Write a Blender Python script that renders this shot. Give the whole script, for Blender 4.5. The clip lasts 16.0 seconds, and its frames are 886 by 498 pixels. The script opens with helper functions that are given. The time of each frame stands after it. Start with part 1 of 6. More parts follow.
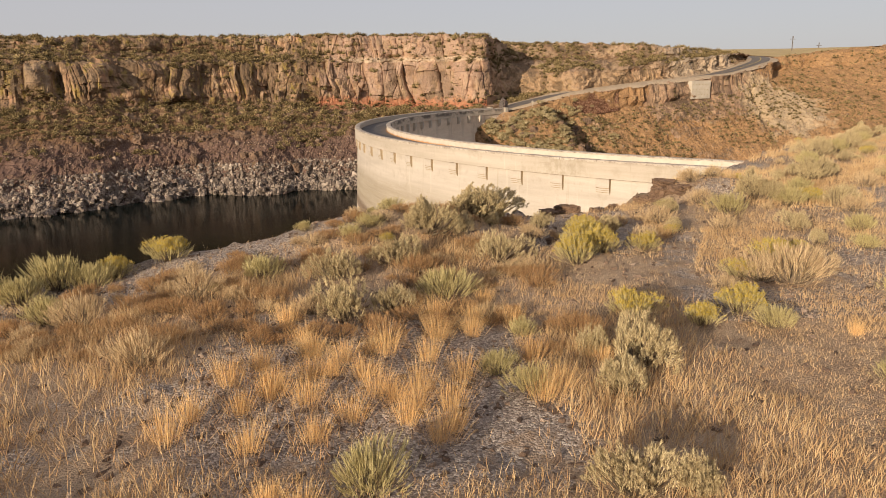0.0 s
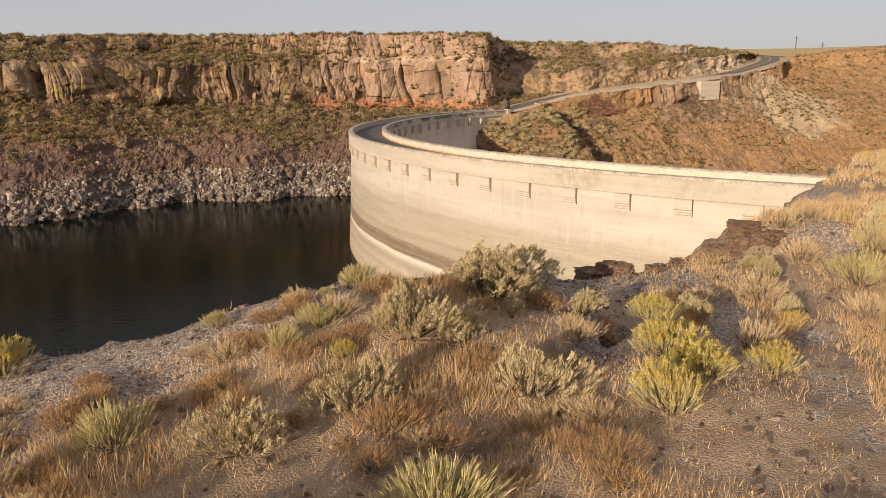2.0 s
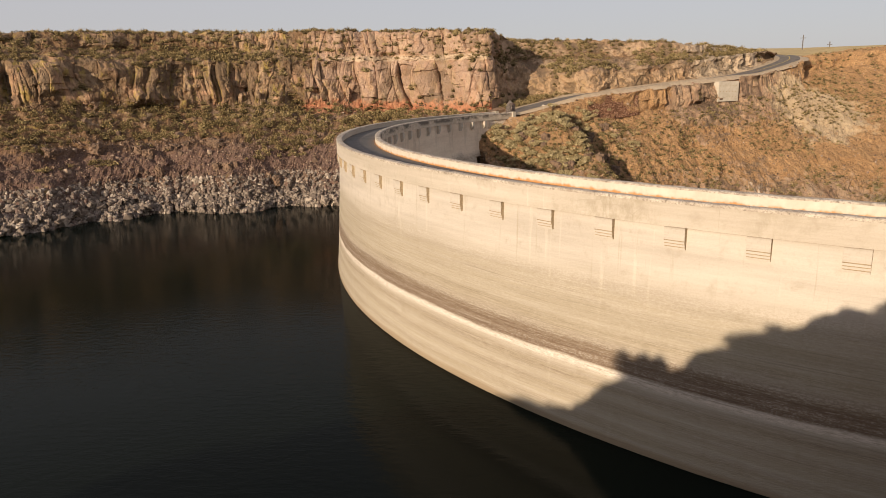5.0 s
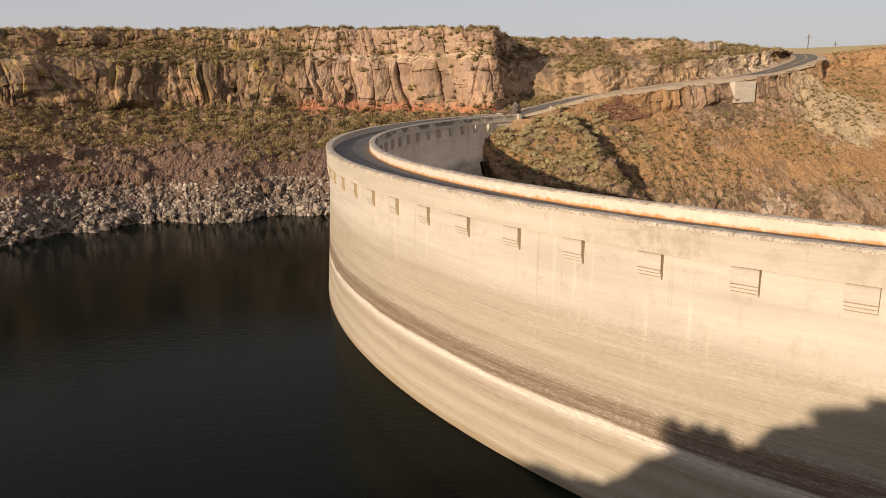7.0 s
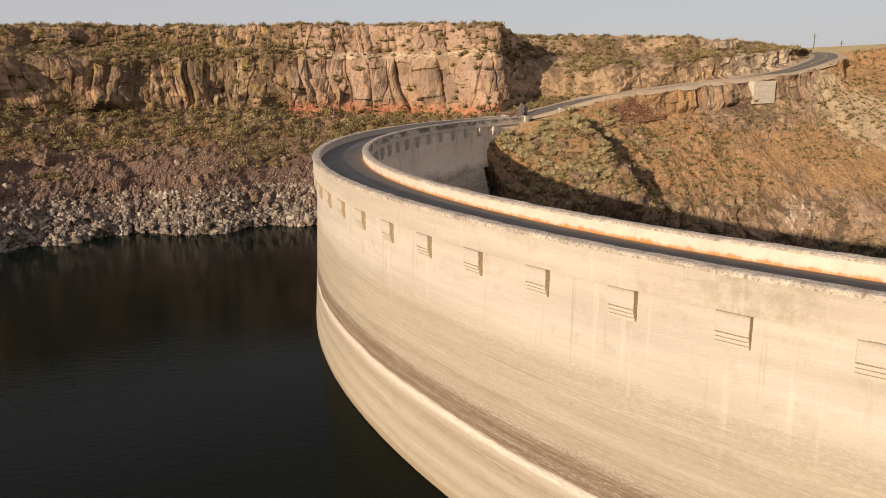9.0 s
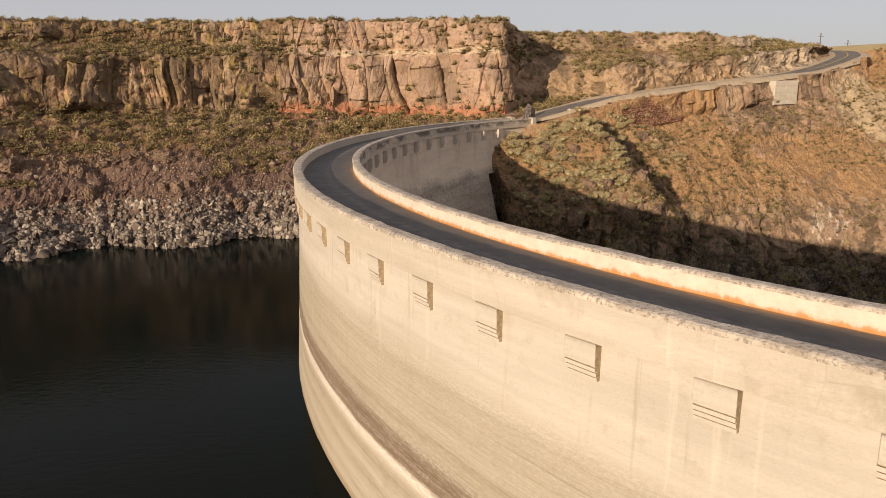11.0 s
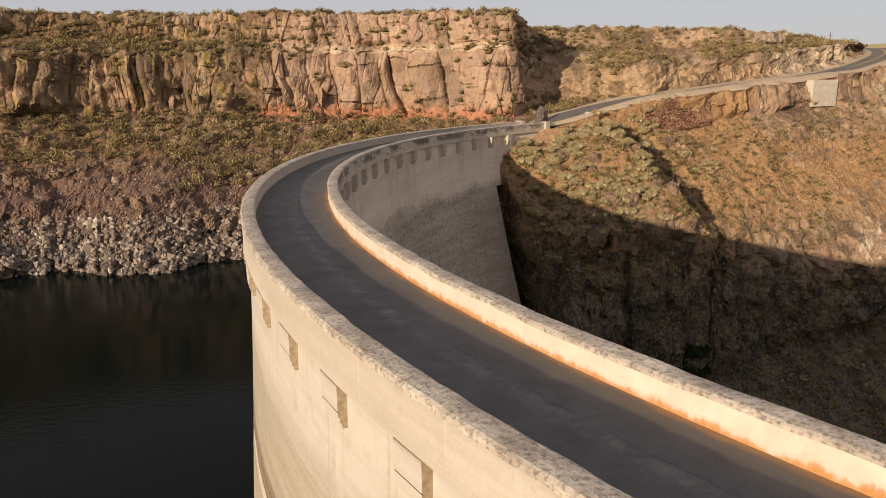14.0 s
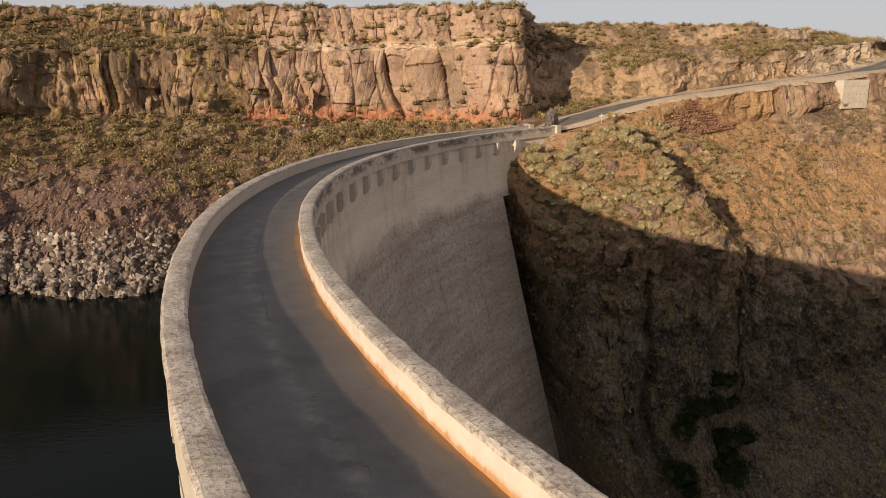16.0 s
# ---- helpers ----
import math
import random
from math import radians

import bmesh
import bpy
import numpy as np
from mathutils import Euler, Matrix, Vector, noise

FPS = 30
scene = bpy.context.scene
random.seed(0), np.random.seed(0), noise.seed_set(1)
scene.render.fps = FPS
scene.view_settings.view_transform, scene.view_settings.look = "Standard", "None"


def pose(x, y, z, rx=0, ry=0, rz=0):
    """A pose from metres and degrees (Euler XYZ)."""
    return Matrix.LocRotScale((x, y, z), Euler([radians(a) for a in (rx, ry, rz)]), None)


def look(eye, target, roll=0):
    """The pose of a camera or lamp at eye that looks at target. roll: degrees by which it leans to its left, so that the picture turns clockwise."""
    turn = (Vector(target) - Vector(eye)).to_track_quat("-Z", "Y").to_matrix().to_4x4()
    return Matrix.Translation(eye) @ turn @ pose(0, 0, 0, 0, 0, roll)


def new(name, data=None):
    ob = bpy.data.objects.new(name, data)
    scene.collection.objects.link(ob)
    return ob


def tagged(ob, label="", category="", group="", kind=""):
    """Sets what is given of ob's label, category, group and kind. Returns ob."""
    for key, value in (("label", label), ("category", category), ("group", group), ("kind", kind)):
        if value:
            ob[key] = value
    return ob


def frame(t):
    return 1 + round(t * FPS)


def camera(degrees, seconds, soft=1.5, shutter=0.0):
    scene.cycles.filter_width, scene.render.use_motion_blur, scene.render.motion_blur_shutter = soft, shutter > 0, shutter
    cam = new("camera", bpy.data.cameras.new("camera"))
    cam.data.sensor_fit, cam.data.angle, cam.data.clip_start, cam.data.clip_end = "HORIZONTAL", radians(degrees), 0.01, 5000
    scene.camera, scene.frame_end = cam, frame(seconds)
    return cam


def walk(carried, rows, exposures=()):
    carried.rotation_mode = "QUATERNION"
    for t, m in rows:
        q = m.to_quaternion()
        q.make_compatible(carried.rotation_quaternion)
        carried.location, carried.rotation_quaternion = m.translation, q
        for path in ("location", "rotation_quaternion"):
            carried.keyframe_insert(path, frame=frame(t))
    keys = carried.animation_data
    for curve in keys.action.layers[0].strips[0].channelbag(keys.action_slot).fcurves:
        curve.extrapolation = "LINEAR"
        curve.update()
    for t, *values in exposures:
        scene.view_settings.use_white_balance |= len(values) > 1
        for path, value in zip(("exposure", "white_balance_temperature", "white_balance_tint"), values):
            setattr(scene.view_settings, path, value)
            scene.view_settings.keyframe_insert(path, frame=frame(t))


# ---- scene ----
cam = camera(63.4, 16.0, soft=0.8)
# seconds, x, y, z, degrees of tilt below level
PATH = [
    (0, 2, -72.6, 6.8, 13.22),
    (1.5, 2.1, -67.2, 6.88, 13.22),
    (3.5, 2.15, -59.4, 7.02, 13.24),
    (7, 1.9, -43.26, 6.98, 13.21),
    (9, 1.66, -33.3, 6.88, 13.2),
    (11.5, 1.46, -20.75, 6.65, 13.17),
    (12.5, 1.41, -15.65, 6.56, 13.14),
    (14.5, 1.3, -5.5, 6.4, 13.1),
    (16, 1.2, 2.05, 6.32, 13.05),
]
walk(cam, [(t, pose(x, y, z, 90 - tilt) @ pose(0, 0, 0, 0, 0, -0.82)) for t, x, y, z, tilt in PATH])

# ---------------------------------------------------------------- light
SUN_AZ, SUN_EL = 237.0, 11.3
to_sun = Vector((math.cos(radians(SUN_AZ)) * math.cos(radians(SUN_EL)), math.sin(radians(SUN_AZ)) * math.cos(radians(SUN_EL)), math.sin(radians(SUN_EL))))
world = bpy.data.worlds.new("sky")
scene.world = world
world.use_nodes = True
wn = world.node_tree
sky = wn.nodes.new("ShaderNodeTexSky")
sky.sky_type = "NISHITA"
sky.sun_disc = False
sky.sun_elevation = radians(SUN_EL)
sky.sun_rotation = radians(90 - SUN_AZ)
sky.altitude = 1500
sky.air_density, sky.dust_density, sky.ozone_density = 1.0, 4.0, 1.5
haze = wn.nodes.new("ShaderNodeMix")
haze.data_type = "RGBA"
haze.inputs[0].default_value = 0.78
haze.inputs[7].default_value = (5.9, 5.6, 5.85, 1)
wn.links.new(sky.outputs[0], haze.inputs[6])
wn.links.new(haze.outputs[2], wn.nodes["Background"].inputs[0])
wn.nodes["Background"].inputs[1].default_value = 0.083
sun = new("sun", bpy.data.lights.new("sun", "SUN"))
sun.data.energy, sun.data.angle, sun.data.color = 5.0, radians(0.6), (1.0, 0.82, 0.61)
sun.matrix_world = look((0, 0, 60), Vector((0, 0, 60)) - to_sun)
scene.view_settings.exposure = 0.28


# ---------------------------------------------------------------- noise on arrays
def hash01(ix, iy, iz, seed=0):
    h = (ix.astype(np.int64) * 374761393 + iy.astype(np.int64) * 668265263 + iz.astype(np.int64) * 2147483647 + seed * 974711) & 0xFFFFFFFF
    h = ((h ^ (h >> 13)) * 1274126177) & 0xFFFFFFFF
    h = ((h ^ (h >> 16)) * 2246822519) & 0xFFFFFFFF
    return ((h ^ (h >> 15)) & 0xFFFFFF) / float(0xFFFFFF)


def vnoise(x, y, z=0.0, seed=0):
    x, y, z = np.broadcast_arrays(np.asarray(x, float), np.asarray(y, float), np.asarray(z, float))
    ix, iy, iz = np.floor(x), np.floor(y), np.floor(z)
    fx, fy, fz = x - ix, y - iy, z - iz
    fx, fy, fz = fx * fx * (3 - 2 * fx), fy * fy * (3 - 2 * fy), fz * fz * (3 - 2 * fz)
    out = 0.0
    for dx in (0, 1):
        for dy in (0, 1):
            for dz in (0, 1):
                w = (fx if dx else 1 - fx) * (fy if dy else 1 - fy) * (fz if dz else 1 - fz)
                out = out + w * hash01(ix + dx, iy + dy, iz + dz, seed)
    return out * 2 - 1


def fbm(x, y, z=0.0, octaves=4, seed=0):
    total, amp = 0.0, 1.0
    for o in range(octaves):
        k = 2.0 ** o
        total = total + amp * vnoise(np.asarray(x) * k + 17 * o, np.asarray(y) * k - 9 * o, np.asarray(z) * k + 5 * o, seed + o)
        amp *= 0.5
    return total


def cells(u, v, seed=0):
    """Jittered cells of size one: a random number of the cell, the distance to its border, and the height of a plane tilted across it."""
    iu, iv = np.floor(u), np.floor(v)
    best = np.full(np.shape(u), 9.0)
    second = best.copy()
    value, plane = np.zeros(np.shape(u)), np.zeros(np.shape(u))
    for du in (-1, 0, 1):
        for dv in (-1, 0, 1):
            cu, cv = iu + du, iv + dv
            px = cu + 0.15 + 0.7 * hash01(cu, cv, cu * 0, seed)
            py = cv + 0.15 + 0.7 * hash01(cu, cv, cu * 0 + 1, seed)
            d = np.hypot(u - px, v - py)
            r = hash01(cu, cv, cu * 0 + 2, seed)
            nearer = d < best
            second = np.where(nearer, best, np.minimum(second, d))
            value = np.where(nearer, r, value)
            tilt = (u - px) * (hash01(cu, cv, cu * 0 + 3, seed) - 0.5) + (v - py) * (hash01(cu, cv, cu * 0 + 4, seed) - 0.5)
            plane = np.where(nearer, tilt, plane)
            best = np.where(nearer, d, best)
    return value, second - best, plane


def strips(s, seed=0, row=0):
    """Strips of uneven width about one: the strip's number and the place across it from 0 to 1."""
    i = np.floor(s)
    row = np.broadcast_to(np.asarray(row, float), np.shape(s))

    def border(k):
        return k + 0.7 * (hash01(k, row, k * 0 + 7, seed) - 0.5)

    i = np.where(s < border(i), i - 1, np.where(s >= border(i + 1), i + 1, i))
    a, b = border(i), border(i + 1)
    return i, (s - a) / (b - a)


def columns(S, Z, seed, width, height, lean=0.0):
    """Upright prisms broken across into blocks: how far the rock stands out, in widths, and a tone for each block."""
    i, t = strips((S + lean * Z + 0.25 * width * vnoise(S / width * 0.4, Z / height * 0.7, 0, seed + 2)) / width, seed)
    r = [hash01(i, i * 0, i * 0 + k, seed + 1) for k in range(3)]
    j, q = strips(Z / height + 9 * r[1] + 0.25 * (r[2] - 0.5) * t, seed + 4, i)
    b = [hash01(i, j, i * 0 + k, seed + 3) for k in range(4)]
    ridge = 0.5 + 0.5 * (b[3] - 0.5)
    out = 0.75 * (r[0] - 0.5) + 0.9 * (r[1] - 0.5) * (t - 0.5) + 0.30 * (0.5 - np.abs(t - ridge))
    out = out + 0.34 * (b[0] - 0.5) + 0.5 * (b[1] - 0.5) * (t - 0.5) + 0.34 * (b[2] - 0.5) * (q - 0.5)
    out = out - 0.12 * np.exp(-((np.minimum(t, 1 - t) / 0.05) ** 2))
    return out, 0.55 * r[2] + 0.45 * b[0]


# ---------------------------------------------------------------- materials
class Nodes:
    """A short way to write node materials."""

    def __init__(self, name):
        self.mat = bpy.data.materials.new(name)
        self.mat.use_nodes = True
        self.tree = self.mat.node_tree
        self.bsdf = self.tree.nodes["Principled BSDF"]
        self.coord = self.tree.nodes.new("ShaderNodeTexCoord")

    def add(self, kind, **props):
        n = self.tree.nodes.new(kind)
        for k, v in props.items():
            setattr(n, k, v)
        return n

    def link(self, a, b):
        self.tree.links.new(a, b)

    def put(self, socket, value):
        if hasattr(value, "is_linked"):
            self.link(value, socket)
        else:
            socket.default_value = value

    def mapped(self, scale, source="Object"):
        m = self.add("ShaderNodeMapping")
        self.link(self.coord.outputs[source], m.inputs[0])
        m.inputs["Scale"].default_value = scale if hasattr(scale, "__len__") else (scale,) * 3
        return m.outputs[0]

    def noise(self, scale, detail=5.0, rough=0.6, stretch=(1, 1, 1), source="Object"):
        n = self.add("ShaderNodeTexNoise")
        self.link(self.mapped(stretch, source), n.inputs["Vector"])
        n.inputs["Scale"].default_value, n.inputs["Detail"].default_value, n.inputs["Roughness"].default_value = scale, detail, rough
        return n.outputs["Fac"]

    def voronoi(self, scale, feature="F1", out="Distance", stretch=(1, 1, 1), source="Object"):
        n = self.add("ShaderNodeTexVoronoi", feature=feature)
        self.link(self.mapped(stretch, source), n.inputs["Vector"])
        n.inputs["Scale"].default_value = scale
        return n.outputs[out]

    def ramp(self, fac, stops):
        r = self.add("ShaderNodeValToRGB")
        while len(r.color_ramp.elements) < len(stops):
            r.color_ramp.elements.new(0.5)
        for e, (p, c) in zip(r.color_ramp.elements, stops):
            e.position = p
            e.color = (*c, 1) if hasattr(c, "__len__") else (c, c, c, 1)
        self.link(fac, r.inputs[0])
        return r.outputs[0]

    def mix(self, fac, a, b, mode="MIX"):
        m = self.add("ShaderNodeMix", data_type="RGBA", blend_type=mode)
        self.put(m.inputs[0], fac)
        for socket, v in ((m.inputs[6], a), (m.inputs[7], b)):
            self.put(socket, (*v, 1) if isinstance(v, tuple) and len(v) == 3 else v)
        return m.outputs[2]

    def math(self, op, a, b=0.0):
        m = self.add("ShaderNodeMath", operation=op)
        self.put(m.inputs[0], a)
        self.put(m.inputs[1], b)
        return m.outputs[0]

    def attr(self, name):
        a = self.add("ShaderNodeAttribute", attribute_name=name)
        s = self.add("ShaderNodeSeparateColor")
        self.link(a.outputs["Color"], s.inputs[0])
        return s.outputs

    def axis(self, source="Object"):
        s = self.add("ShaderNodeSeparateXYZ")
        self.link(self.coord.outputs[source], s.inputs[0])
        return s.outputs

    def spot(self, centre, radius, ragged, source="Object"):
        d = self.add("ShaderNodeVectorMath", operation="DISTANCE")
        self.link(self.coord.outputs[source], d.inputs[0])
        d.inputs[1].default_value = centre
        far = self.math("ADD", self.math("DIVIDE", d.outputs["Value"], radius), self.math("MULTIPLY", self.math("SUBTRACT", ragged, 0.5), 1.6))
        return self.ramp(far, [(0.75, 1.0), (1.0, 0.0)])

    def random(self):
        return self.add("ShaderNodeObjectInfo").outputs["Random"]

    def island(self):
        return self.add("ShaderNodeNewGeometry").outputs["Random Per Island"]

    def finish(self, colour, rough=0.9, bump=None, strength=0.4, distance=0.05, metal=0.0, spec=0.3):
        self.put(self.bsdf.inputs["Base Color"], (*colour, 1) if isinstance(colour, tuple) and len(colour) == 3 else colour)
        self.put(self.bsdf.inputs["Roughness"], rough)
        self.bsdf.inputs["Metallic"].default_value = metal
        self.bsdf.inputs["Specular IOR Level"].default_value = spec
        if bump is not None:
            b = self.add("ShaderNodeBump")
            b.inputs["Strength"].default_value, b.inputs["Distance"].default_value = strength, distance
            self.link(bump, b.inputs["Height"])
            self.link(b.outputs[0], self.bsdf.inputs["Normal"])
        return self.mat


def make_bank(name, dark):
    """Rock and soil of the canyon. Zone: red channel bare rock, green bleached rock (in the gorge rock darkened as
    painted shade), blue red earth.
    """
    n = Nodes(name)
    zone = n.attr("zone")
    big, mid, fine = n.noise(0.12, 4), n.noise(0.8, 6), n.noise(6.0, 6, 0.7)
    soil = n.mix(n.ramp(mid, [(0.3, 0.0), (0.7, 1.0)]), (0.38, 0.218, 0.105) if dark else (0.15, 0.092, 0.055), (0.54, 0.34, 0.172) if dark else (0.28, 0.17, 0.09))
    soil = n.mix(n.ramp(n.noise(2.2, 6, 0.75), [(0.42, 0.0), (0.60, 0.55)]), soil, (0.20, 0.115, 0.06))
    soil = n.mix(n.ramp(fine, [(0.45, 0.0), (0.66, 0.85)]), soil, (0.15, 0.10, 0.065) if dark else (0.10, 0.07, 0.05))
    rock = n.mix(n.ramp(mid, [(0.3, 0.0), (0.65, 1.0)]), (0.24, 0.165, 0.11) if dark else (0.29, 0.19, 0.115), (0.48, 0.325, 0.21) if dark else (0.54, 0.36, 0.22))
    rock = n.mix(n.ramp(n.noise(0.5, 5, 0.6, (1, 1, 0.35)), [(0.45, 0.0), (0.68, 0.85)]), rock, (0.30, 0.185, 0.125) if dark else (0.50, 0.28, 0.18))
    streak = n.noise(0.9, 5, 0.65, (1, 1, 0.18))
    rock = n.mix(n.ramp(streak, [(0.52, 0.0), (0.70, 0.75)]), rock, (0.11, 0.08, 0.055) if dark else (0.13, 0.09, 0.06))
    rock = n.mix(n.ramp(n.noise(0.45, 4, 0.6, (1, 1, 0.5)), [(0.60, 0.0), (0.70, 0.6)]), rock, (0.22, 0.20, 0.06) if dark else (0.50, 0.38, 0.10))
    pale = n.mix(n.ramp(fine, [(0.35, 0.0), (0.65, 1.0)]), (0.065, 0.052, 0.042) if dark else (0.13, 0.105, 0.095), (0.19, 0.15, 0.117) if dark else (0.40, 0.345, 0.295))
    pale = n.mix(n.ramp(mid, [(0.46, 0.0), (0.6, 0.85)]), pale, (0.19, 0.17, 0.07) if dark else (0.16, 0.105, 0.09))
    px, py, pz = n.axis()
    if not dark:
        low = n.math("ADD", pz, n.math("MULTIPLY", n.math("SUBTRACT", mid, 0.5), 7.0))
        scree = n.mix(n.ramp(fine, [(0.4, 0.0), (0.62, 1.0)]), (0.095, 0.058, 0.048), (0.215, 0.14, 0.115))
        soil = n.mix(n.ramp(n.math("DIVIDE", n.math("ADD", low, 12.0), 12.0), [(0.45, 0.9), (0.72, 0.0)]), soil, scree)
        west = n.ramp(n.math("DIVIDE", n.math("ADD", px, 130.0), 130.0), [(0.74, 1.0), (0.84, 0.3)])
        varnish = n.math("MULTIPLY", west, n.ramp(n.noise(0.22, 6, 0.7, (1, 1, 0.7)), [(0.38, 0.0), (0.54, 0.85)]))
        rock = n.mix(varnish, rock, n.mix(n.ramp(fine, [(0.4, 0.0), (0.6, 1.0)]), (0.075, 0.053, 0.038), (0.185, 0.128, 0.077)))
        lichen = n.math("MULTIPLY", west, n.ramp(n.noise(0.55, 5, 0.7, (1, 1, 0.4)), [(0.53, 0.0), (0.62, 0.75)]))
        rock = n.mix(lichen, rock, (0.34, 0.25, 0.065))
        east = n.math("MULTIPLY", n.ramp(n.math("DIVIDE", n.math("ADD", px, 60.0), 100.0), [(0.28, 0.0), (0.34, 1.0), (0.73, 1.0), (0.77, 0.0)]), n.ramp(n.noise(0.3, 5, 0.65), [(0.36, 0.15), (0.60, 0.75)]))
        rock = n.mix(east, rock, n.mix(n.ramp(fine, [(0.4, 0.0), (0.6, 1.0)]), (0.36, 0.235, 0.18), (0.50, 0.37, 0.29)))
        block = n.math("MULTIPLY", n.ramp(n.math("DIVIDE", n.math("ADD", px, 60.0), 100.0), [(0.34, 0.0), (0.37, 1.0), (0.73, 1.0), (0.76, 0.0)]), n.ramp(n.math("DIVIDE", n.math("ADD", pz, n.math("MULTIPLY", mid, 1.2)), 20.0), [(0.605, 0.0), (0.625, 1.0), (0.665, 1.0), (0.69, 0.0)]))
        rock = n.mix(n.math("MULTIPLY", block, 0.75), rock, (0.60, 0.47, 0.34))
        cut_face = n.math("MULTIPLY", n.ramp(n.math("DIVIDE", px, 100.0), [(0.20, 0.0), (0.24, 1.0)]), n.ramp(n.math("DIVIDE", n.math("ADD", pz, n.math("MULTIPLY", mid, 3.0)), 20.0), [(0.46, 1.0), (0.52, 0.0)]))
        rock = n.mix(n.math("MULTIPLY", cut_face, 0.55), rock, (0.52, 0.35, 0.20))
        rock = n.mix(n.math("MULTIPLY", n.ramp(n.math("DIVIDE", px, 100.0), [(0.17, 0.0), (0.22, 1.0)]), n.ramp(mid, [(0.4, 0.2), (0.6, 0.7)])), rock, (0.25, 0.175, 0.11))
        rock = n.mix(n.math("MULTIPLY", n.spot((80, 153, 11.5), 17.0, mid), 0.6), rock, (0.46, 0.395, 0.31))
    else:
        pale_scar = n.mix(n.ramp(fine, [(0.35, 0.0), (0.65, 1.0)]), (0.36, 0.265, 0.165), (0.56, 0.44, 0.295))
        soil = n.mix(n.spot((100, 138, -2.0), 15.0, n.noise(0.25, 5)), soil, pale_scar)
        rock = n.mix(n.spot((100, 138, -2.0), 15.0, n.noise(0.25, 5)), rock, pale_scar)
        chalk = n.math("MULTIPLY", n.spot((74, 106, -19.0), 5.0, n.noise(0.5, 5, 0.6, (1, 1, 0.3))), n.ramp(n.noise(0.9, 6, 0.7, (1, 1, 0.35)), [(0.50, 0.0), (0.58, 0.9)]))
        rock, soil = n.mix(chalk, rock, (0.64, 0.54, 0.44)), n.mix(chalk, soil, (0.64, 0.54, 0.44))
    facet = n.attr("facet")[0]
    rock = n.mix(n.ramp(facet, [(0.18, 0.62), (0.48, 0.0)]), rock, (0.06, 0.049, 0.04) if dark else (0.13, 0.095, 0.065))
    rock = n.mix(n.ramp(facet, [(0.60, 0.0), (0.85, 0.35)]), rock, (0.34, 0.27, 0.2) if dark else (0.54, 0.40, 0.27))
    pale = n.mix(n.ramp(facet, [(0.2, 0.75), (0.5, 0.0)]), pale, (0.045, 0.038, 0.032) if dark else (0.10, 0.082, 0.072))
    red = n.mix(n.ramp(mid, [(0.35, 0.0), (0.7, 1.0)]), (0.36, 0.13, 0.07), (0.50, 0.26, 0.15))
    cracks = n.math("MULTIPLY", n.ramp(n.voronoi(0.75, "DISTANCE_TO_EDGE", "Distance", (1, 1, 0.3)), [(0.0, 0.4), (0.035, 0.0)]), n.ramp(mid, [(0.4, 0.2), (0.6, 1.0)]))
    rock = n.mix(cracks, rock, (0.06, 0.042, 0.03))
    chips = n.voronoi(1.6, "DISTANCE_TO_EDGE", "Distance", (1, 1, 0.7))
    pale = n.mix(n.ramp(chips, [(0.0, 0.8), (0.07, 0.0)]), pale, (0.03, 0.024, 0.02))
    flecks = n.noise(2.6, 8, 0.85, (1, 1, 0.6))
    # strong flecks make up for the weak shading of the gorge crags
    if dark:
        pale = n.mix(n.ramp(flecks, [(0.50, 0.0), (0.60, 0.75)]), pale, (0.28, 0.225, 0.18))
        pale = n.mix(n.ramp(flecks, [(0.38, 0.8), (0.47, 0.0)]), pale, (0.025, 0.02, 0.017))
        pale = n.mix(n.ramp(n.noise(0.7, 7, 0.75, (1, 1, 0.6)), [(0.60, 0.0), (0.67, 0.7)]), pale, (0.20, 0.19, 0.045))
    rock = n.mix(n.ramp(flecks, [(0.36, 0.55), (0.46, 0.0)]), rock, (0.07, 0.05, 0.036))
    soil = n.mix(n.ramp(flecks, [(0.53, 0.0), (0.62, 0.35)]), soil, (0.11, 0.075, 0.045))
    edge = n.math("MULTIPLY", n.math("SUBTRACT", mid, 0.5), 1.1)
    cut = [(0.42, 0.0), (0.58, 1.0)]
    colour = n.mix(n.ramp(n.math("ADD", zone[0], edge), cut), soil, rock)
    colour = n.mix(n.ramp(n.math("ADD", zone[1], edge), cut), colour, pale)
    colour = n.mix(n.ramp(n.math("ADD", zone[2], n.math("MULTIPLY", edge, 0.5)), [(0.78, 0.0), (0.9, 0.9)]), colour, red)
    colour = n.mix(n.ramp(big, [(0.35, 0.0), (0.7, 0.25)]), colour, (0.45, 0.38, 0.32), "MULTIPLY")
    bump = n.math("ADD", n.math("MULTIPLY", mid, 1.0), n.math("ADD", n.math("MULTIPLY", fine, 0.5), n.math("MULTIPLY", flecks, 0.9)))
    return n.finish(colour, 0.95, bump, 0.9, 0.25 if dark else 0.18, spec=0.12)


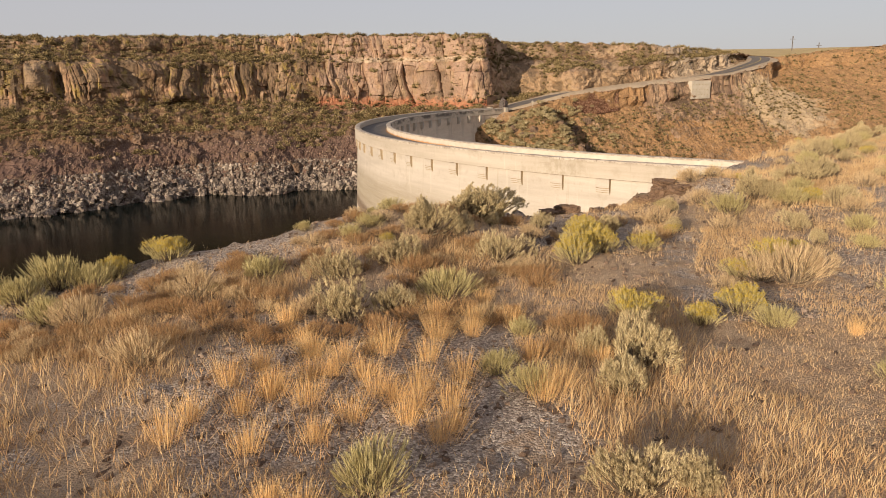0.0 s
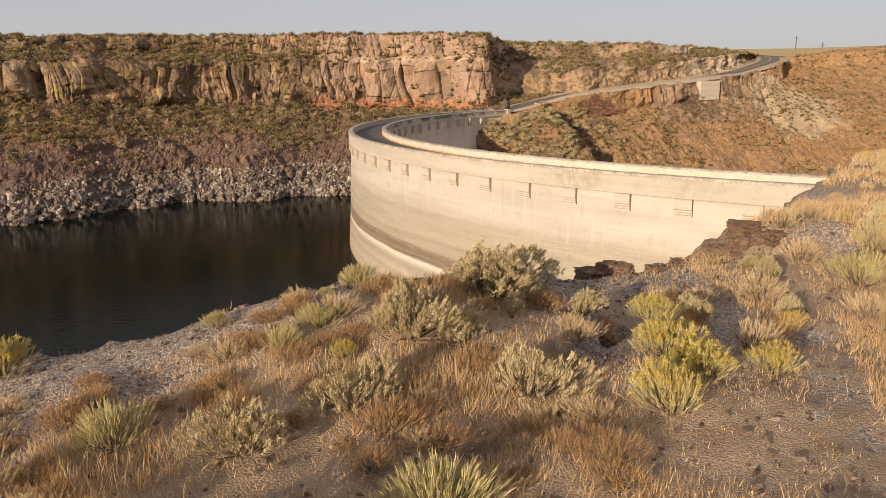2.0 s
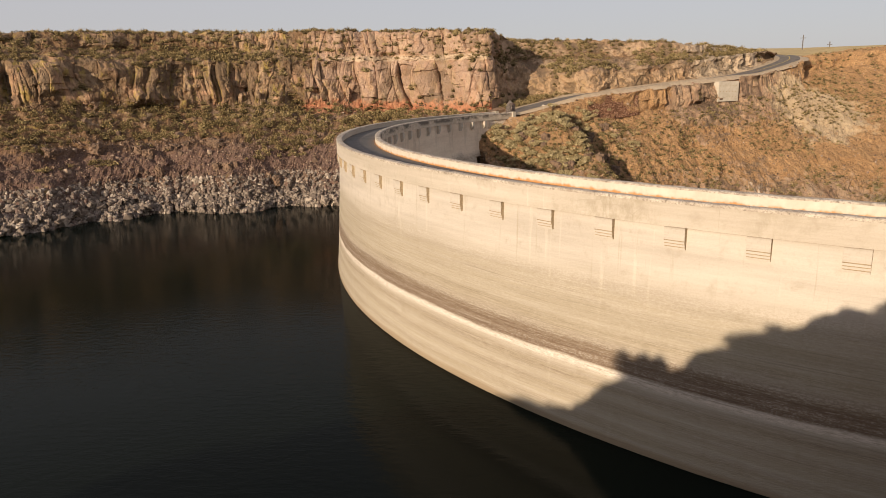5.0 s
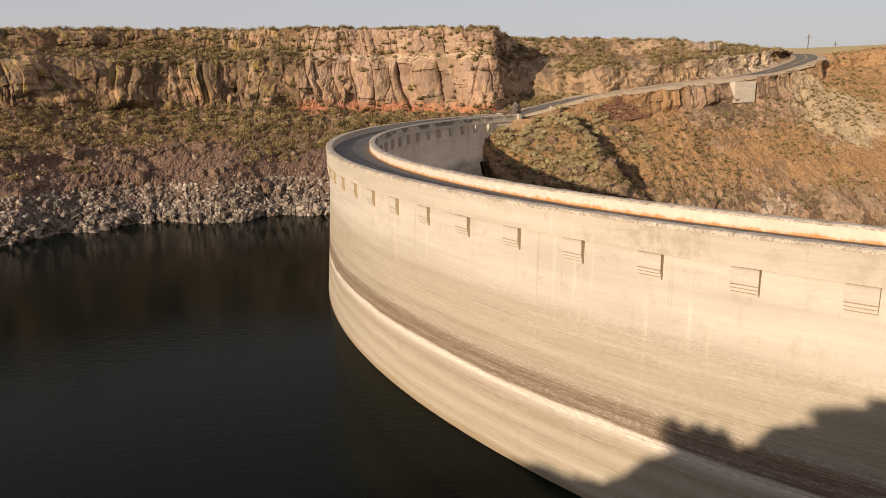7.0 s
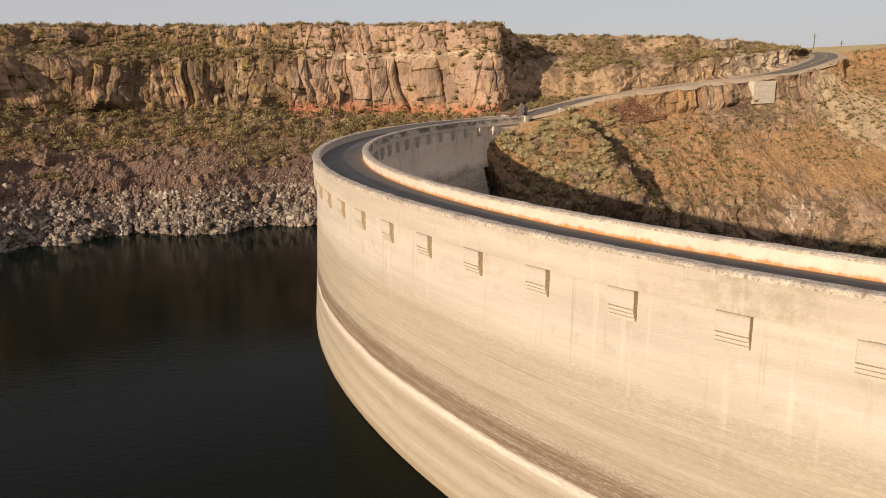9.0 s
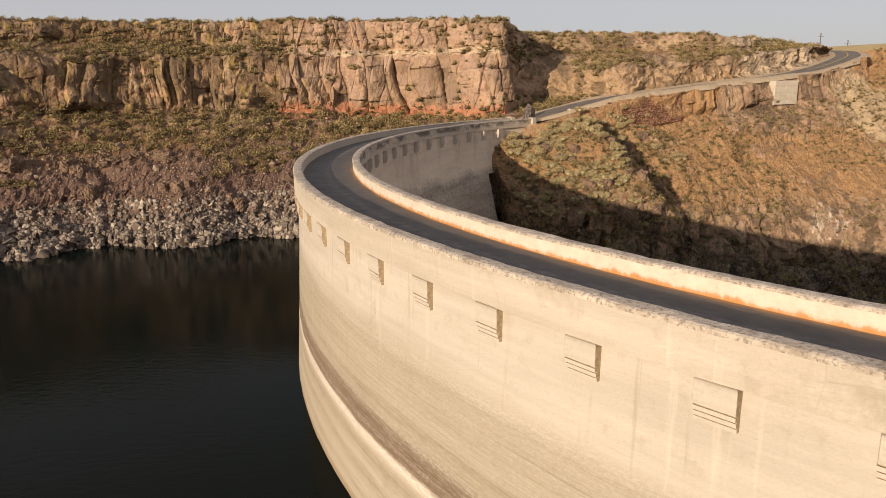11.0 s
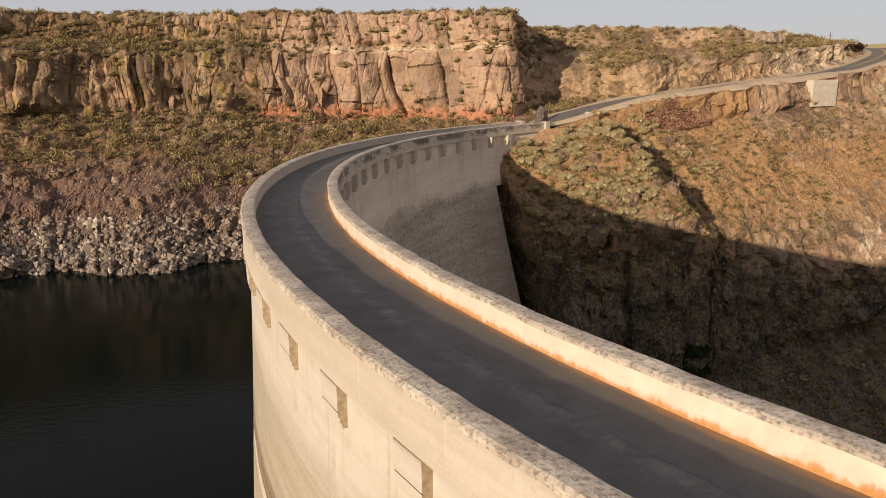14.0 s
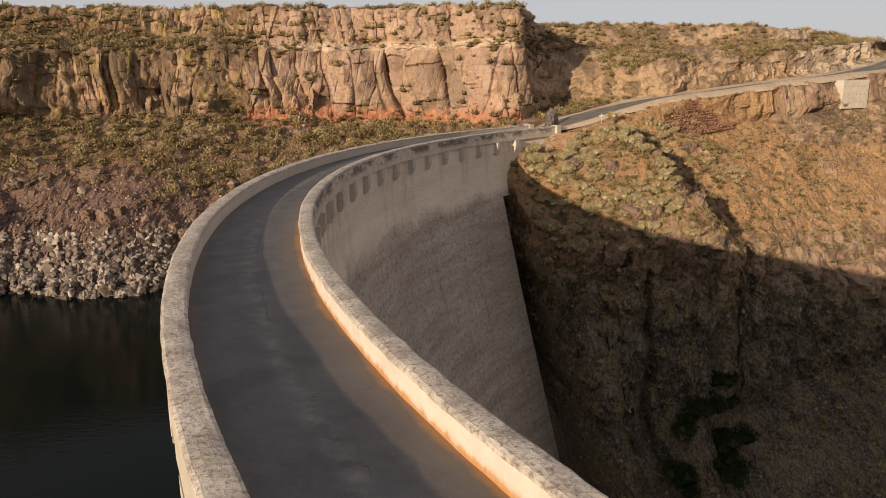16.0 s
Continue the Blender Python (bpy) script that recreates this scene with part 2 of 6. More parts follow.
def make_gravel():
    """Near ground: stony tan soil. Zone: red channel bare gravel, green pale dust."""
    n = Nodes("stony_desert_soil")
    zone = n.attr("zone")
    big, mid = n.noise(0.35, 5), n.noise(2.5, 6)
    stones = n.voronoi(30.0, "F1", "Color")
    sv = n.add("ShaderNodeSeparateColor")
    n.link(stones, sv.inputs[0])
    soil = n.mix(n.ramp(mid, [(0.3, 0.0), (0.7, 1.0)]), (0.34, 0.235, 0.155), (0.50, 0.375, 0.255))
    stone = n.ramp(sv.outputs[0], [(0.0, (0.13, 0.105, 0.092)), (0.45, (0.30, 0.245, 0.21)), (0.8, (0.46, 0.385, 0.325)), (1.0, (0.68, 0.6, 0.51))])
    colour = n.mix(n.ramp(n.math("ADD", zone[0], n.math("MULTIPLY", n.math("SUBTRACT", mid, 0.5), 1.2)), [(0.4, 0.0), (0.6, 0.9)]), soil, stone)
    colour = n.mix(n.ramp(n.math("ADD", zone[1], n.math("MULTIPLY", n.math("SUBTRACT", mid, 0.5), 1.2)), [(0.4, 0.0), (0.7, 0.8)]), colour, (0.52, 0.40, 0.28))
    speck = n.noise(45.0, 6, 0.8)
    colour = n.mix(n.ramp(speck, [(0.46, 0.0), (0.60, 0.6)]), colour, (0.12, 0.085, 0.06))
    bump = n.math("ADD", n.math("MULTIPLY", n.voronoi(30.0), -0.9), n.math("ADD", n.noise(12.0, 6), n.math("MULTIPLY", speck, 0.5)))
    return n.finish(colour, 0.95, bump, 0.9, 0.03, spec=0.15)


def make_concrete(name, base, light, stained):
    """Old board-marked concrete; in UV, u runs along the dam and v up, in metres."""
    n = Nodes(name)
    u, v, _ = n.axis("UV")
    lift = n.noise(0.5, 5, 0.65, (0.12, 1.6, 1), "UV")
    grain, spots = n.noise(9.0, 5, 0.7), n.noise(1.1, 5, 0.6)
    colour = n.mix(n.ramp(lift, [(0.35, 0.0), (0.65, 1.0)]), base, light)
    colour = n.mix(n.ramp(spots, [(0.55, 0.0), (0.75, 0.35)]), colour, (0.30, 0.24, 0.17))
    if not stained:
        patch = n.math("MULTIPLY", n.ramp(n.noise(0.11, 3, 0.5, (1, 0.6, 1), "UV"), [(0.48, 0.0), (0.60, 1.0)]), n.ramp(n.noise(1.6, 6, 0.75, (1, 0.6, 1), "UV"), [(0.42, 0.0), (0.60, 0.5)]))
        patch = n.math("MULTIPLY", patch, n.ramp(n.math("DIVIDE", u, 400.0), [(0.765, 0.15), (0.785, 1.0)]))
        colour = n.mix(patch, colour, (0.30, 0.25, 0.17))
    runs = n.noise(1.4, 3, 0.6, (1.0, 0.05, 1), "UV")
    colour = n.mix(n.ramp(runs, [(0.60, 0.0), (0.72, 0.45)]), colour, (0.68, 0.61, 0.52))
    if stained:
        wob = n.noise(0.35, 5, 0.7, (0.10, 1.2, 1), "UV")
        level = n.math("ADD", v, n.math("MULTIPLY", n.math("SUBTRACT", wob, 0.5), 1.1))
        level = n.math("DIVIDE", n.math("ADD", level, 17.0), 17.0)
        tide = n.ramp(level, [(0.0, 0.40), (0.05, 0.15), (0.09, 0.48), (0.13, 0.12), (0.18, 0.5), (0.21, 0.15), (0.25, 0.6), (0.280, 0.25), (0.298, 0.0), (0.318, 0.0), (0.330, 0.95), (0.35, 0.60), (0.365, 1.0), (0.395, 0.75), (0.41, 0.30), (0.44, 0.42), (0.465, 0.62), (0.49, 0.28), (0.54, 0.42), (0.58, 0.22), (0.63, 0.34), (0.66, 0.06), (0.72, 0.0)])
        fine = n.ramp(n.noise(3.6, 8, 0.85, (0.06, 2.6, 1), "UV"), [(0.36, 0.0), (0.58, 1.0)])
        ragged = n.ramp(n.noise(5.0, 6, 0.8, (0.35, 1.6, 1), "UV"), [(0.40, 0.0), (0.56, 1.0)])
        tide = n.math("MULTIPLY", tide, n.math("ADD", n.math("MULTIPLY", fine, 1.0), n.math("MULTIPLY", ragged, 0.5)))
        colour = n.mix(tide, colour, n.mix(n.ramp(level, [(0.40, 0.0), (0.50, 1.0)]), (0.13, 0.084, 0.056), (0.21, 0.175, 0.115)))
        white = n.ramp(level, [(0.282, 0.0), (0.296, 0.45), (0.303, 1.0), (0.316, 1.0), (0.328, 0.0)])
        colour = n.mix(n.math("MULTIPLY", white, n.math("ADD", n.math("MULTIPLY", ragged, 0.75), 0.1)), colour, (0.72, 0.635, 0.56))
        wet = n.ramp(level, [(0.0, 0.85), (0.045, 0.7), (0.06, 0.0)])
        colour = n.mix(wet, colour, (0.16, 0.08, 0.035))
    colour = n.mix(n.ramp(grain, [(0.5, 0.0), (0.75, 0.2)]), colour, (0.25, 0.20, 0.15))
    pock = n.ramp(n.noise(6.0, 5, 0.8, (0.55, 1.3, 1), "UV"), [(0.40, 0.0), (0.55, 1.0)])
    if stained:
        rough_zone = n.ramp(level, [(0.315, 0.0), (0.33, 1.0), (0.40, 0.8), (0.44, 0.15), (0.66, 0.25), (0.70, 0.0)])
        colour = n.mix(n.math("MULTIPLY", rough_zone, n.ramp(n.noise(7.0, 6, 0.8, (0.6, 1.2, 1), "UV"), [(0.46, 0.0), (0.54, 0.85)])), colour, (0.17, 0.112, 0.075))
        below = n.math("MULTIPLY", n.ramp(level, [(0.0, 0.62), (0.24, 0.58), (0.29, 0.45), (0.33, 0.58), (0.60, 0.56), (0.74, 0.0)]), n.ramp(n.noise(1.6, 6, 0.75, (0.08, 2.2, 1), "UV"), [(0.35, 0.45), (0.62, 1.0)]))
        clear = n.math("MULTIPLY", n.math("SUBTRACT", 1.0, n.math("MULTIPLY", white, n.math("ADD", n.math("MULTIPLY", ragged, 0.7), 0.2))), n.math("SUBTRACT", 1.0, n.math("MULTIPLY", rough_zone, 0.85)))
        colour = n.mix(n.math("MULTIPLY", below, clear), colour, (0.35, 0.29, 0.19))
        lines = n.ramp(n.noise(2.2, 7, 0.85, (0.02, 3.2, 1), "UV"), [(0.54, 0.0), (0.61, 0.75)])
        colour = n.mix(n.math("MULTIPLY", lines, n.ramp(level, [(0.04, 0.2), (0.28, 0.35), (0.33, 0.8), (0.42, 0.4), (0.60, 0.45), (0.68, 0.0)])), colour, (0.12, 0.088, 0.06))
        # dark line just below the parapet lip, painting in the ledge's thin shadow
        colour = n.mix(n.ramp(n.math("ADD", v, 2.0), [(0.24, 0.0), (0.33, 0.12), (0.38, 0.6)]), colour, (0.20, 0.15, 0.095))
        drip = n.math("MULTIPLY", n.ramp(n.noise(2.6, 4, 0.6, (1.0, 0.04, 1), "UV"), [(0.60, 0.0), (0.70, 0.5)]), n.ramp(level, [(0.60, 0.0), (0.80, 1.0)]))
        colour = n.mix(drip, colour, (0.33, 0.27, 0.19))
    else:
        vein = n.math("MULTIPLY", n.ramp(n.voronoi(0.5, "DISTANCE_TO_EDGE", "Distance", (1.0, 0.8, 1), "UV"), [(0.0, 0.5), (0.02, 0.0)]), n.ramp(n.noise(0.25, 3, 0.5, (1, 1, 1), "UV"), [(0.50, 0.0), (0.60, 1.0)]))
        colour = n.mix(vein, colour, (0.34, 0.29, 0.22))
    bump = n.math("ADD", n.math("MULTIPLY", n.noise(1.2, 5, 0.7, (0.25, 3.0, 1), "UV"), 1.0), n.math("ADD", n.math("MULTIPLY", grain, 0.5), n.math("MULTIPLY", pock, 0.5)))
    return n.finish(colour, 0.85, bump, 0.5, 0.03, spec=0.25)


def make_rusty():
    """Parapet concrete with rust-orange earth splashed on its foot."""
    n = Nodes("rust_stained_parapet_concrete")
    v = n.axis("UV")[1]
    grain, spots = n.noise(9.0, 5, 0.7), n.noise(1.3, 5, 0.65)
    colour = n.mix(n.ramp(spots, [(0.3, 0.0), (0.7, 1.0)]), (0.50, 0.435, 0.355), (0.61, 0.545, 0.46))
    height = n.math("ADD", v, n.math("MULTIPLY", n.math("SUBTRACT", n.noise(1.6, 5, 0.7, (1, 0.4, 1), "UV"), 0.5), 0.7))
    rust = n.ramp(n.math("ADD", height, 1.0), [(0.20, 0.95), (0.29, 0.75), (0.36, 0.2), (0.46, 0.0)])
    colour = n.mix(rust, colour, (0.43, 0.20, 0.06))
    colour = n.mix(n.ramp(n.noise(0.9, 5, 0.7, (1, 1, 1), "UV"), [(0.62, 0.0), (0.72, 0.5)]), colour, (0.34, 0.26, 0.14))
    return n.finish(colour, 0.9, n.math("ADD", grain, spots), 0.5, 0.03, spec=0.2)


def make_weathered():
    """Crumbling top of the parapets."""
    n = Nodes("weathered_parapet_top")
    big, fine = n.noise(0.9, 6, 0.7), n.noise(7.0, 6, 0.75)
    colour = n.mix(n.ramp(big, [(0.35, 0.0), (0.65, 1.0)]), (0.35, 0.288, 0.23), (0.62, 0.54, 0.45))
    colour = n.mix(n.ramp(fine, [(0.48, 0.0), (0.62, 0.8)]), colour, (0.16, 0.125, 0.10))
    return n.finish(colour, 0.95, n.math("ADD", fine, big), 0.8, 0.05, spec=0.2)


def make_stained():
    """Outer side of the downstream parapet: grey-tan concrete with black weather stains along its upper edge."""
    n = Nodes("black_stained_parapet_concrete")
    v = n.axis("UV")[1]
    mid, grain = n.noise(1.2, 5, 0.65), n.noise(9.0, 5, 0.7)
    colour = n.mix(n.ramp(mid, [(0.35, 0.0), (0.65, 1.0)]), (0.46, 0.375, 0.285), (0.62, 0.52, 0.41))
    stain = n.ramp(n.noise(0.5, 5, 0.7, (0.5, 1.0, 1), "UV"), [(0.44, 0.0), (0.54, 0.85)])
    high = n.ramp(n.math("ADD", n.math("ADD", v, 1.4), n.math("MULTIPLY", n.math("SUBTRACT", mid, 0.5), 0.8)), [(0.35, 0.1), (0.75, 1.0)])
    colour = n.mix(n.math("MULTIPLY", stain, high), colour, (0.10, 0.085, 0.07))
    return n.finish(colour, 0.9, n.math("ADD", mid, grain), 0.6, 0.04, spec=0.2)


def make_downstream():
    n = Nodes("rough_downstream_concrete")
    lift = n.noise(0.6, 5, 0.7, (0.15, 1.2, 1), "UV")
    runs = n.noise(0.7, 5, 0.7, (1.0, 0.12, 1), "UV")
    v = n.axis("UV")[1]
    # upper concrete is made extra pale in place of missing bounce light
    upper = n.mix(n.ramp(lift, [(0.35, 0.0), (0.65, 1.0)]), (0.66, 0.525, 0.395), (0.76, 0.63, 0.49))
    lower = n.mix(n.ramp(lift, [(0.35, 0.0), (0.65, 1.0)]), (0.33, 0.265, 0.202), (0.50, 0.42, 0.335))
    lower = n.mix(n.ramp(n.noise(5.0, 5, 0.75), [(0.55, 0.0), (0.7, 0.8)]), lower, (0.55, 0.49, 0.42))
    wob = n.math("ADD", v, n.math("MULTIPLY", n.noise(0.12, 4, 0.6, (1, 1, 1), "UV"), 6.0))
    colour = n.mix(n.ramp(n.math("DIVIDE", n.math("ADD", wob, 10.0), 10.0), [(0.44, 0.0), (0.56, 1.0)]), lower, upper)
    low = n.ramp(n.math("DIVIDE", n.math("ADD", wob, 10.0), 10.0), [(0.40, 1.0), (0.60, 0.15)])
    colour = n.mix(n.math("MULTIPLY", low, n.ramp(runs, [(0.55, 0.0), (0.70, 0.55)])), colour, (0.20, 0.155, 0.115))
    speck = n.noise(2.4, 8, 0.85, (0.6, 1.0, 1), "UV")
    colour = n.mix(n.math("MULTIPLY", low, n.ramp(speck, [(0.40, 0.75), (0.50, 0.0)])), colour, (0.15, 0.12, 0.095))
    colour = n.mix(n.math("MULTIPLY", low, n.ramp(speck, [(0.57, 0.0), (0.65, 0.45)])), colour, (0.55, 0.48, 0.40))
    seep = n.math("MULTIPLY", n.ramp(n.noise(0.35, 5, 0.7, (1.0, 0.25, 1), "UV"), [(0.50, 0.0), (0.62, 0.5)]), n.ramp(n.math("DIVIDE", n.math("ADD", v, 10.0), 10.0), [(0.2, 0.2), (0.75, 1.0)]))
    colour = n.mix(seep, colour, (0.36, 0.28, 0.20))
    pits = n.math("ADD", n.noise(3.5, 6, 0.75), n.math("MULTIPLY", n.noise(2.0, 4, 0.6, (0.2, 2.5, 1), "UV"), 1.2))
    return n.finish(colour, 0.95, pits, 0.8, 0.12, spec=0.12)


def make_asphalt():
    """Old grey asphalt; v across the lane from 0 upstream to 1 downstream where dust gathers."""
    n = Nodes("dusty_old_asphalt")
    u, v, _ = n.axis("UV")
    mid, fine = n.noise(0.7, 5, 0.65), n.noise(28.0, 4, 0.7)
    colour = n.mix(n.ramp(mid, [(0.35, 0.0), (0.7, 1.0)]), (0.064, 0.060, 0.059), (0.110, 0.101, 0.097))
    colour = n.mix(n.ramp(fine, [(0.45, 0.0), (0.75, 0.5)]), colour, (0.165, 0.152, 0.145))
    wob = n.math("ADD", v, n.math("MULTIPLY", n.math("SUBTRACT", n.noise(0.5, 5), 0.5), 0.16))
    centre = n.ramp(wob, [(0.40, 0.0), (0.48, 1.0), (0.52, 1.0), (0.60, 0.0)])
    colour = n.mix(n.math("MULTIPLY", centre, n.ramp(n.noise(1.3, 6, 0.7), [(0.42, 0.0), (0.7, 0.8)])), colour, (0.19, 0.17, 0.155))
    colour = n.mix(n.ramp(wob, [(0.70, 0.0), (0.90, 0.5)]), colour, (0.18, 0.138, 0.11))
    colour = n.mix(n.ramp(wob, [(0.93, 0.0), (0.98, 0.8)]), colour, (0.36, 0.20, 0.09))
    colour = n.mix(n.ramp(wob, [(0.02, 0.4), (0.10, 0.0)]), colour, (0.20, 0.14, 0.10))
    crack = n.math("ABSOLUTE", n.math("SUBTRACT", n.math("ADD", v, n.math("MULTIPLY", n.math("SUBTRACT", n.noise(0.9, 6, 0.75), 0.5), 0.14)), 0.56))
    colour = n.mix(n.math("MULTIPLY", n.ramp(crack, [(0.0, 0.8), (0.006, 0.0)]), n.ramp(n.noise(0.16, 3), [(0.45, 0.0), (0.55, 1.0)])), colour, (0.03, 0.027, 0.025))
    across = n.math("PINGPONG", n.math("ADD", u, n.math("MULTIPLY", n.noise(0.8, 5, 0.7), 1.6)), 6.5)
    colour = n.mix(n.math("MULTIPLY", n.ramp(across, [(0.0, 0.6), (0.025, 0.0)]), n.ramp(mid, [(0.42, 0.0), (0.55, 1.0)])), colour, (0.035, 0.03, 0.028))
    return n.finish(colour, 0.85, fine, 0.35, 0.01, spec=0.3)


def make_road():
    n = Nodes("grey_road_asphalt")
    mid = n.noise(0.5, 5, 0.65)
    colour = n.mix(n.ramp(mid, [(0.35, 0.0), (0.7, 1.0)]), (0.115, 0.098, 0.085), (0.20, 0.168, 0.14))
    return n.finish(colour, 0.85, n.noise(20.0, 4), 0.3, 0.01)


def make_plain(name, a, b, scale=3.0, rough=0.9, strength=0.4, distance=0.03, stretch=(1, 1, 1)):
    n = Nodes(name)
    mid, fine = n.noise(scale, 5, 0.65, stretch), n.noise(scale * 7, 5, 0.7)
    colour = n.mix(n.ramp(mid, [(0.33, 0.0), (0.67, 1.0)]), a, b)
    colour = n.mix(n.ramp(fine, [(0.5, 0.0), (0.8, 0.35)]), colour, tuple(c * 0.5 for c in a))
    return n.finish(colour, rough, n.math("ADD", mid, fine), strength, distance, spec=0.2)


def make_leaf(name, stops, per_object=True, per_bush=False):
    """Foliage with a colour for each small piece."""
    n = Nodes(name)
    r = n.math("FRACT", n.math("ADD", n.island(), n.random())) if per_object else n.island()
    colour = n.ramp(r, stops)
    colour = n.mix(n.ramp(n.noise(0.6, 3), [(0.4, 0.0), (0.65, 0.45)]), colour, tuple(c * 0.8 for c in stops[0][1]))
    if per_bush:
        # low tones are darkened to stand for shade in far clumps
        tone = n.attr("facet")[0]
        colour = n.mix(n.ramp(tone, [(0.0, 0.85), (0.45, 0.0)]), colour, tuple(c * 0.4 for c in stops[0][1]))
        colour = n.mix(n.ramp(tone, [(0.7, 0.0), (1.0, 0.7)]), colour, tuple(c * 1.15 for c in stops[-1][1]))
    return n.finish(colour, 0.9, spec=0.1)


def make_stones(name, stops):
    """Broken rock, each stone with its own tone."""
    n = Nodes(name)
    tone = n.ramp(n.math("FRACT", n.math("ADD", n.island(), n.random())), stops)
    fine = n.noise(3.0, 6, 0.7)
    colour = n.mix(n.ramp(fine, [(0.42, 0.0), (0.66, 0.6)]), tone, tuple(c * 0.55 for c in stops[1][1]))
    return n.finish(colour, 0.95, fine, 0.9, 0.15, spec=0.12)


def make_water():
    n = Nodes("dark_reservoir_water")
    ripples = n.math("ADD", n.noise(0.9, 3, 0.5, (1.0, 2.2, 1)), n.math("MULTIPLY", n.noise(4.0, 3, 0.5, (1.0, 2.0, 1)), 0.35))
    calm = n.ramp(n.noise(0.03, 3), [(0.35, 0.25), (0.65, 1.0)])
    n.finish(n.mix(n.noise(0.02, 3), (0.003, 0.007, 0.008), (0.008, 0.009, 0.005)), 0.06, n.math("MULTIPLY", ripples, calm), 0.30, 0.10, spec=0.055)
    n.bsdf.inputs["IOR"].default_value = 1.33
    return n.mat


M_BANK, M_NEAR, M_WATER = make_bank("canyon_rock_and_soil", False), make_gravel(), make_water()
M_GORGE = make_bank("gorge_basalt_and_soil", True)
M_FACE = make_concrete("cream_dam_concrete", (0.445, 0.39, 0.33), (0.555, 0.492, 0.423), True)
M_PARA = make_concrete("cream_parapet_concrete", (0.43, 0.37, 0.30), (0.54, 0.472, 0.395), False)
M_RUSTBRUSH = make_leaf("rust_brown_brush", [(0.0, (0.24, 0.128, 0.062)), (0.5, (0.40, 0.235, 0.112)), (1.0, (0.56, 0.37, 0.185))])
M_RUST, M_STAINED = make_rusty(), make_stained()
M_TOP, M_DOWN, M_DECK, M_ROAD = make_weathered(), make_downstream(), make_asphalt(), make_road()
M_SHOULDER = make_plain("dusty_gravel_shoulder", (0.38, 0.285, 0.19), (0.50, 0.39, 0.27), 1.2)
M_ROCK = make_plain("red_brown_basalt", (0.15, 0.095, 0.065), (0.32, 0.205, 0.13), 3.0, 0.9, 0.9, 0.08)
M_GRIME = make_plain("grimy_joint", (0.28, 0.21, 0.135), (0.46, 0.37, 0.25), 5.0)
M_SHORE = make_stones("bleached_shore_rock", [(0.0, (0.10, 0.078, 0.064)), (0.35, (0.20, 0.16, 0.132)), (0.75, (0.34, 0.28, 0.228)), (1.0, (0.50, 0.42, 0.34))])
M_BROWNROCK = make_stones("brown_fallen_rock", [(0.0, (0.10, 0.068, 0.052)), (0.4, (0.18, 0.122, 0.088)), (0.8, (0.29, 0.205, 0.15)), (1.0, (0.43, 0.33, 0.25))])
M_OUTCROP = make_plain("dark_outcrop_basalt", (0.085, 0.06, 0.045), (0.26, 0.17, 0.115), 2.0, 0.9, 0.9, 0.1)
M_SPURBUSH = make_leaf("olive_spur_sagebrush", [(0.0, (0.20, 0.153, 0.075)), (0.5, (0.37, 0.298, 0.16)), (1.0, (0.56, 0.465, 0.275))])
# thicket green is taken almost to black to paint the hollow's shade
M_THICKET = make_leaf("thicket_darkened_for_shade", [(0.0, (0.012, 0.018, 0.008)), (0.5, (0.025, 0.036, 0.014)), (1.0, (0.045, 0.055, 0.02))])
M_YELLOW = make_plain("worn_yellow_paint", (0.42, 0.30, 0.10), (0.60, 0.44, 0.14), 2.0)
M_WALL = make_plain("pale_cast_concrete", (0.41, 0.355, 0.28), (0.52, 0.46, 0.375), 0.8)
M_RUBBLE = make_stones("red_brown_rubble", [(0.0, (0.17, 0.085, 0.052)), (0.5, (0.26, 0.14, 0.09)), (1.0, (0.36, 0.22, 0.15))])
M_PLAIN = make_plain("dry_grass_plain", (0.42, 0.30, 0.14), (0.58, 0.44, 0.22), 0.05, 0.95)
M_POLE = make_plain("grey_weathered_pole", (0.10, 0.09, 0.085), (0.18, 0.16, 0.15), 4.0)
M_TWIG = make_plain("grey_twig_wood", (0.13, 0.095, 0.065), (0.25, 0.19, 0.13), 6.0)
M_SAGE = make_leaf("sagebrush_foliage", [(0.0, (0.30, 0.225, 0.12)), (0.5, (0.53, 0.425, 0.24)), (1.0, (0.70, 0.585, 0.36))])
M_RABBIT = make_leaf("rabbitbrush_foliage", [(0.0, (0.34, 0.28, 0.12)), (0.5, (0.50, 0.42, 0.20)), (1.0, (0.64, 0.54, 0.29))])
M_BLOOM = make_leaf("yellow_bloom", [(0.0, (0.47, 0.34, 0.06)), (1.0, (0.64, 0.48, 0.10))])
M_DRY = make_leaf("dry_brush_foliage", [(0.0, (0.40, 0.27, 0.15)), (0.5, (0.58, 0.43, 0.25)), (1.0, (0.74, 0.58, 0.36))])
M_BUNCH = make_leaf("orange_bunch_grass", [(0.0, (0.58, 0.34, 0.14)), (0.5, (0.74, 0.48, 0.22)), (1.0, (0.84, 0.62, 0.33))], False)
M_GRASS = make_leaf("dry_tan_grass", [(0.0, (0.42, 0.25, 0.12)), (0.5, (0.60, 0.41, 0.21)), (1.0, (0.74, 0.57, 0.34))], False)
M_FARBUSH = make_leaf("far_sagebrush", [(0.0, (0.12, 0.086, 0.038)), (0.5, (0.24, 0.178, 0.082)), (1.0, (0.38, 0.295, 0.15))], False, True)
M_FARGRASS = make_leaf("far_dry_grass", [(0.0, (0.34, 0.19, 0.08)), (1.0, (0.54, 0.35, 0.165))], False, True)
M_SLOPEGRASS = make_leaf("slope_dry_grass", [(0.0, (0.30, 0.165, 0.065)), (1.0, (0.46, 0.28, 0.12))], False, True)


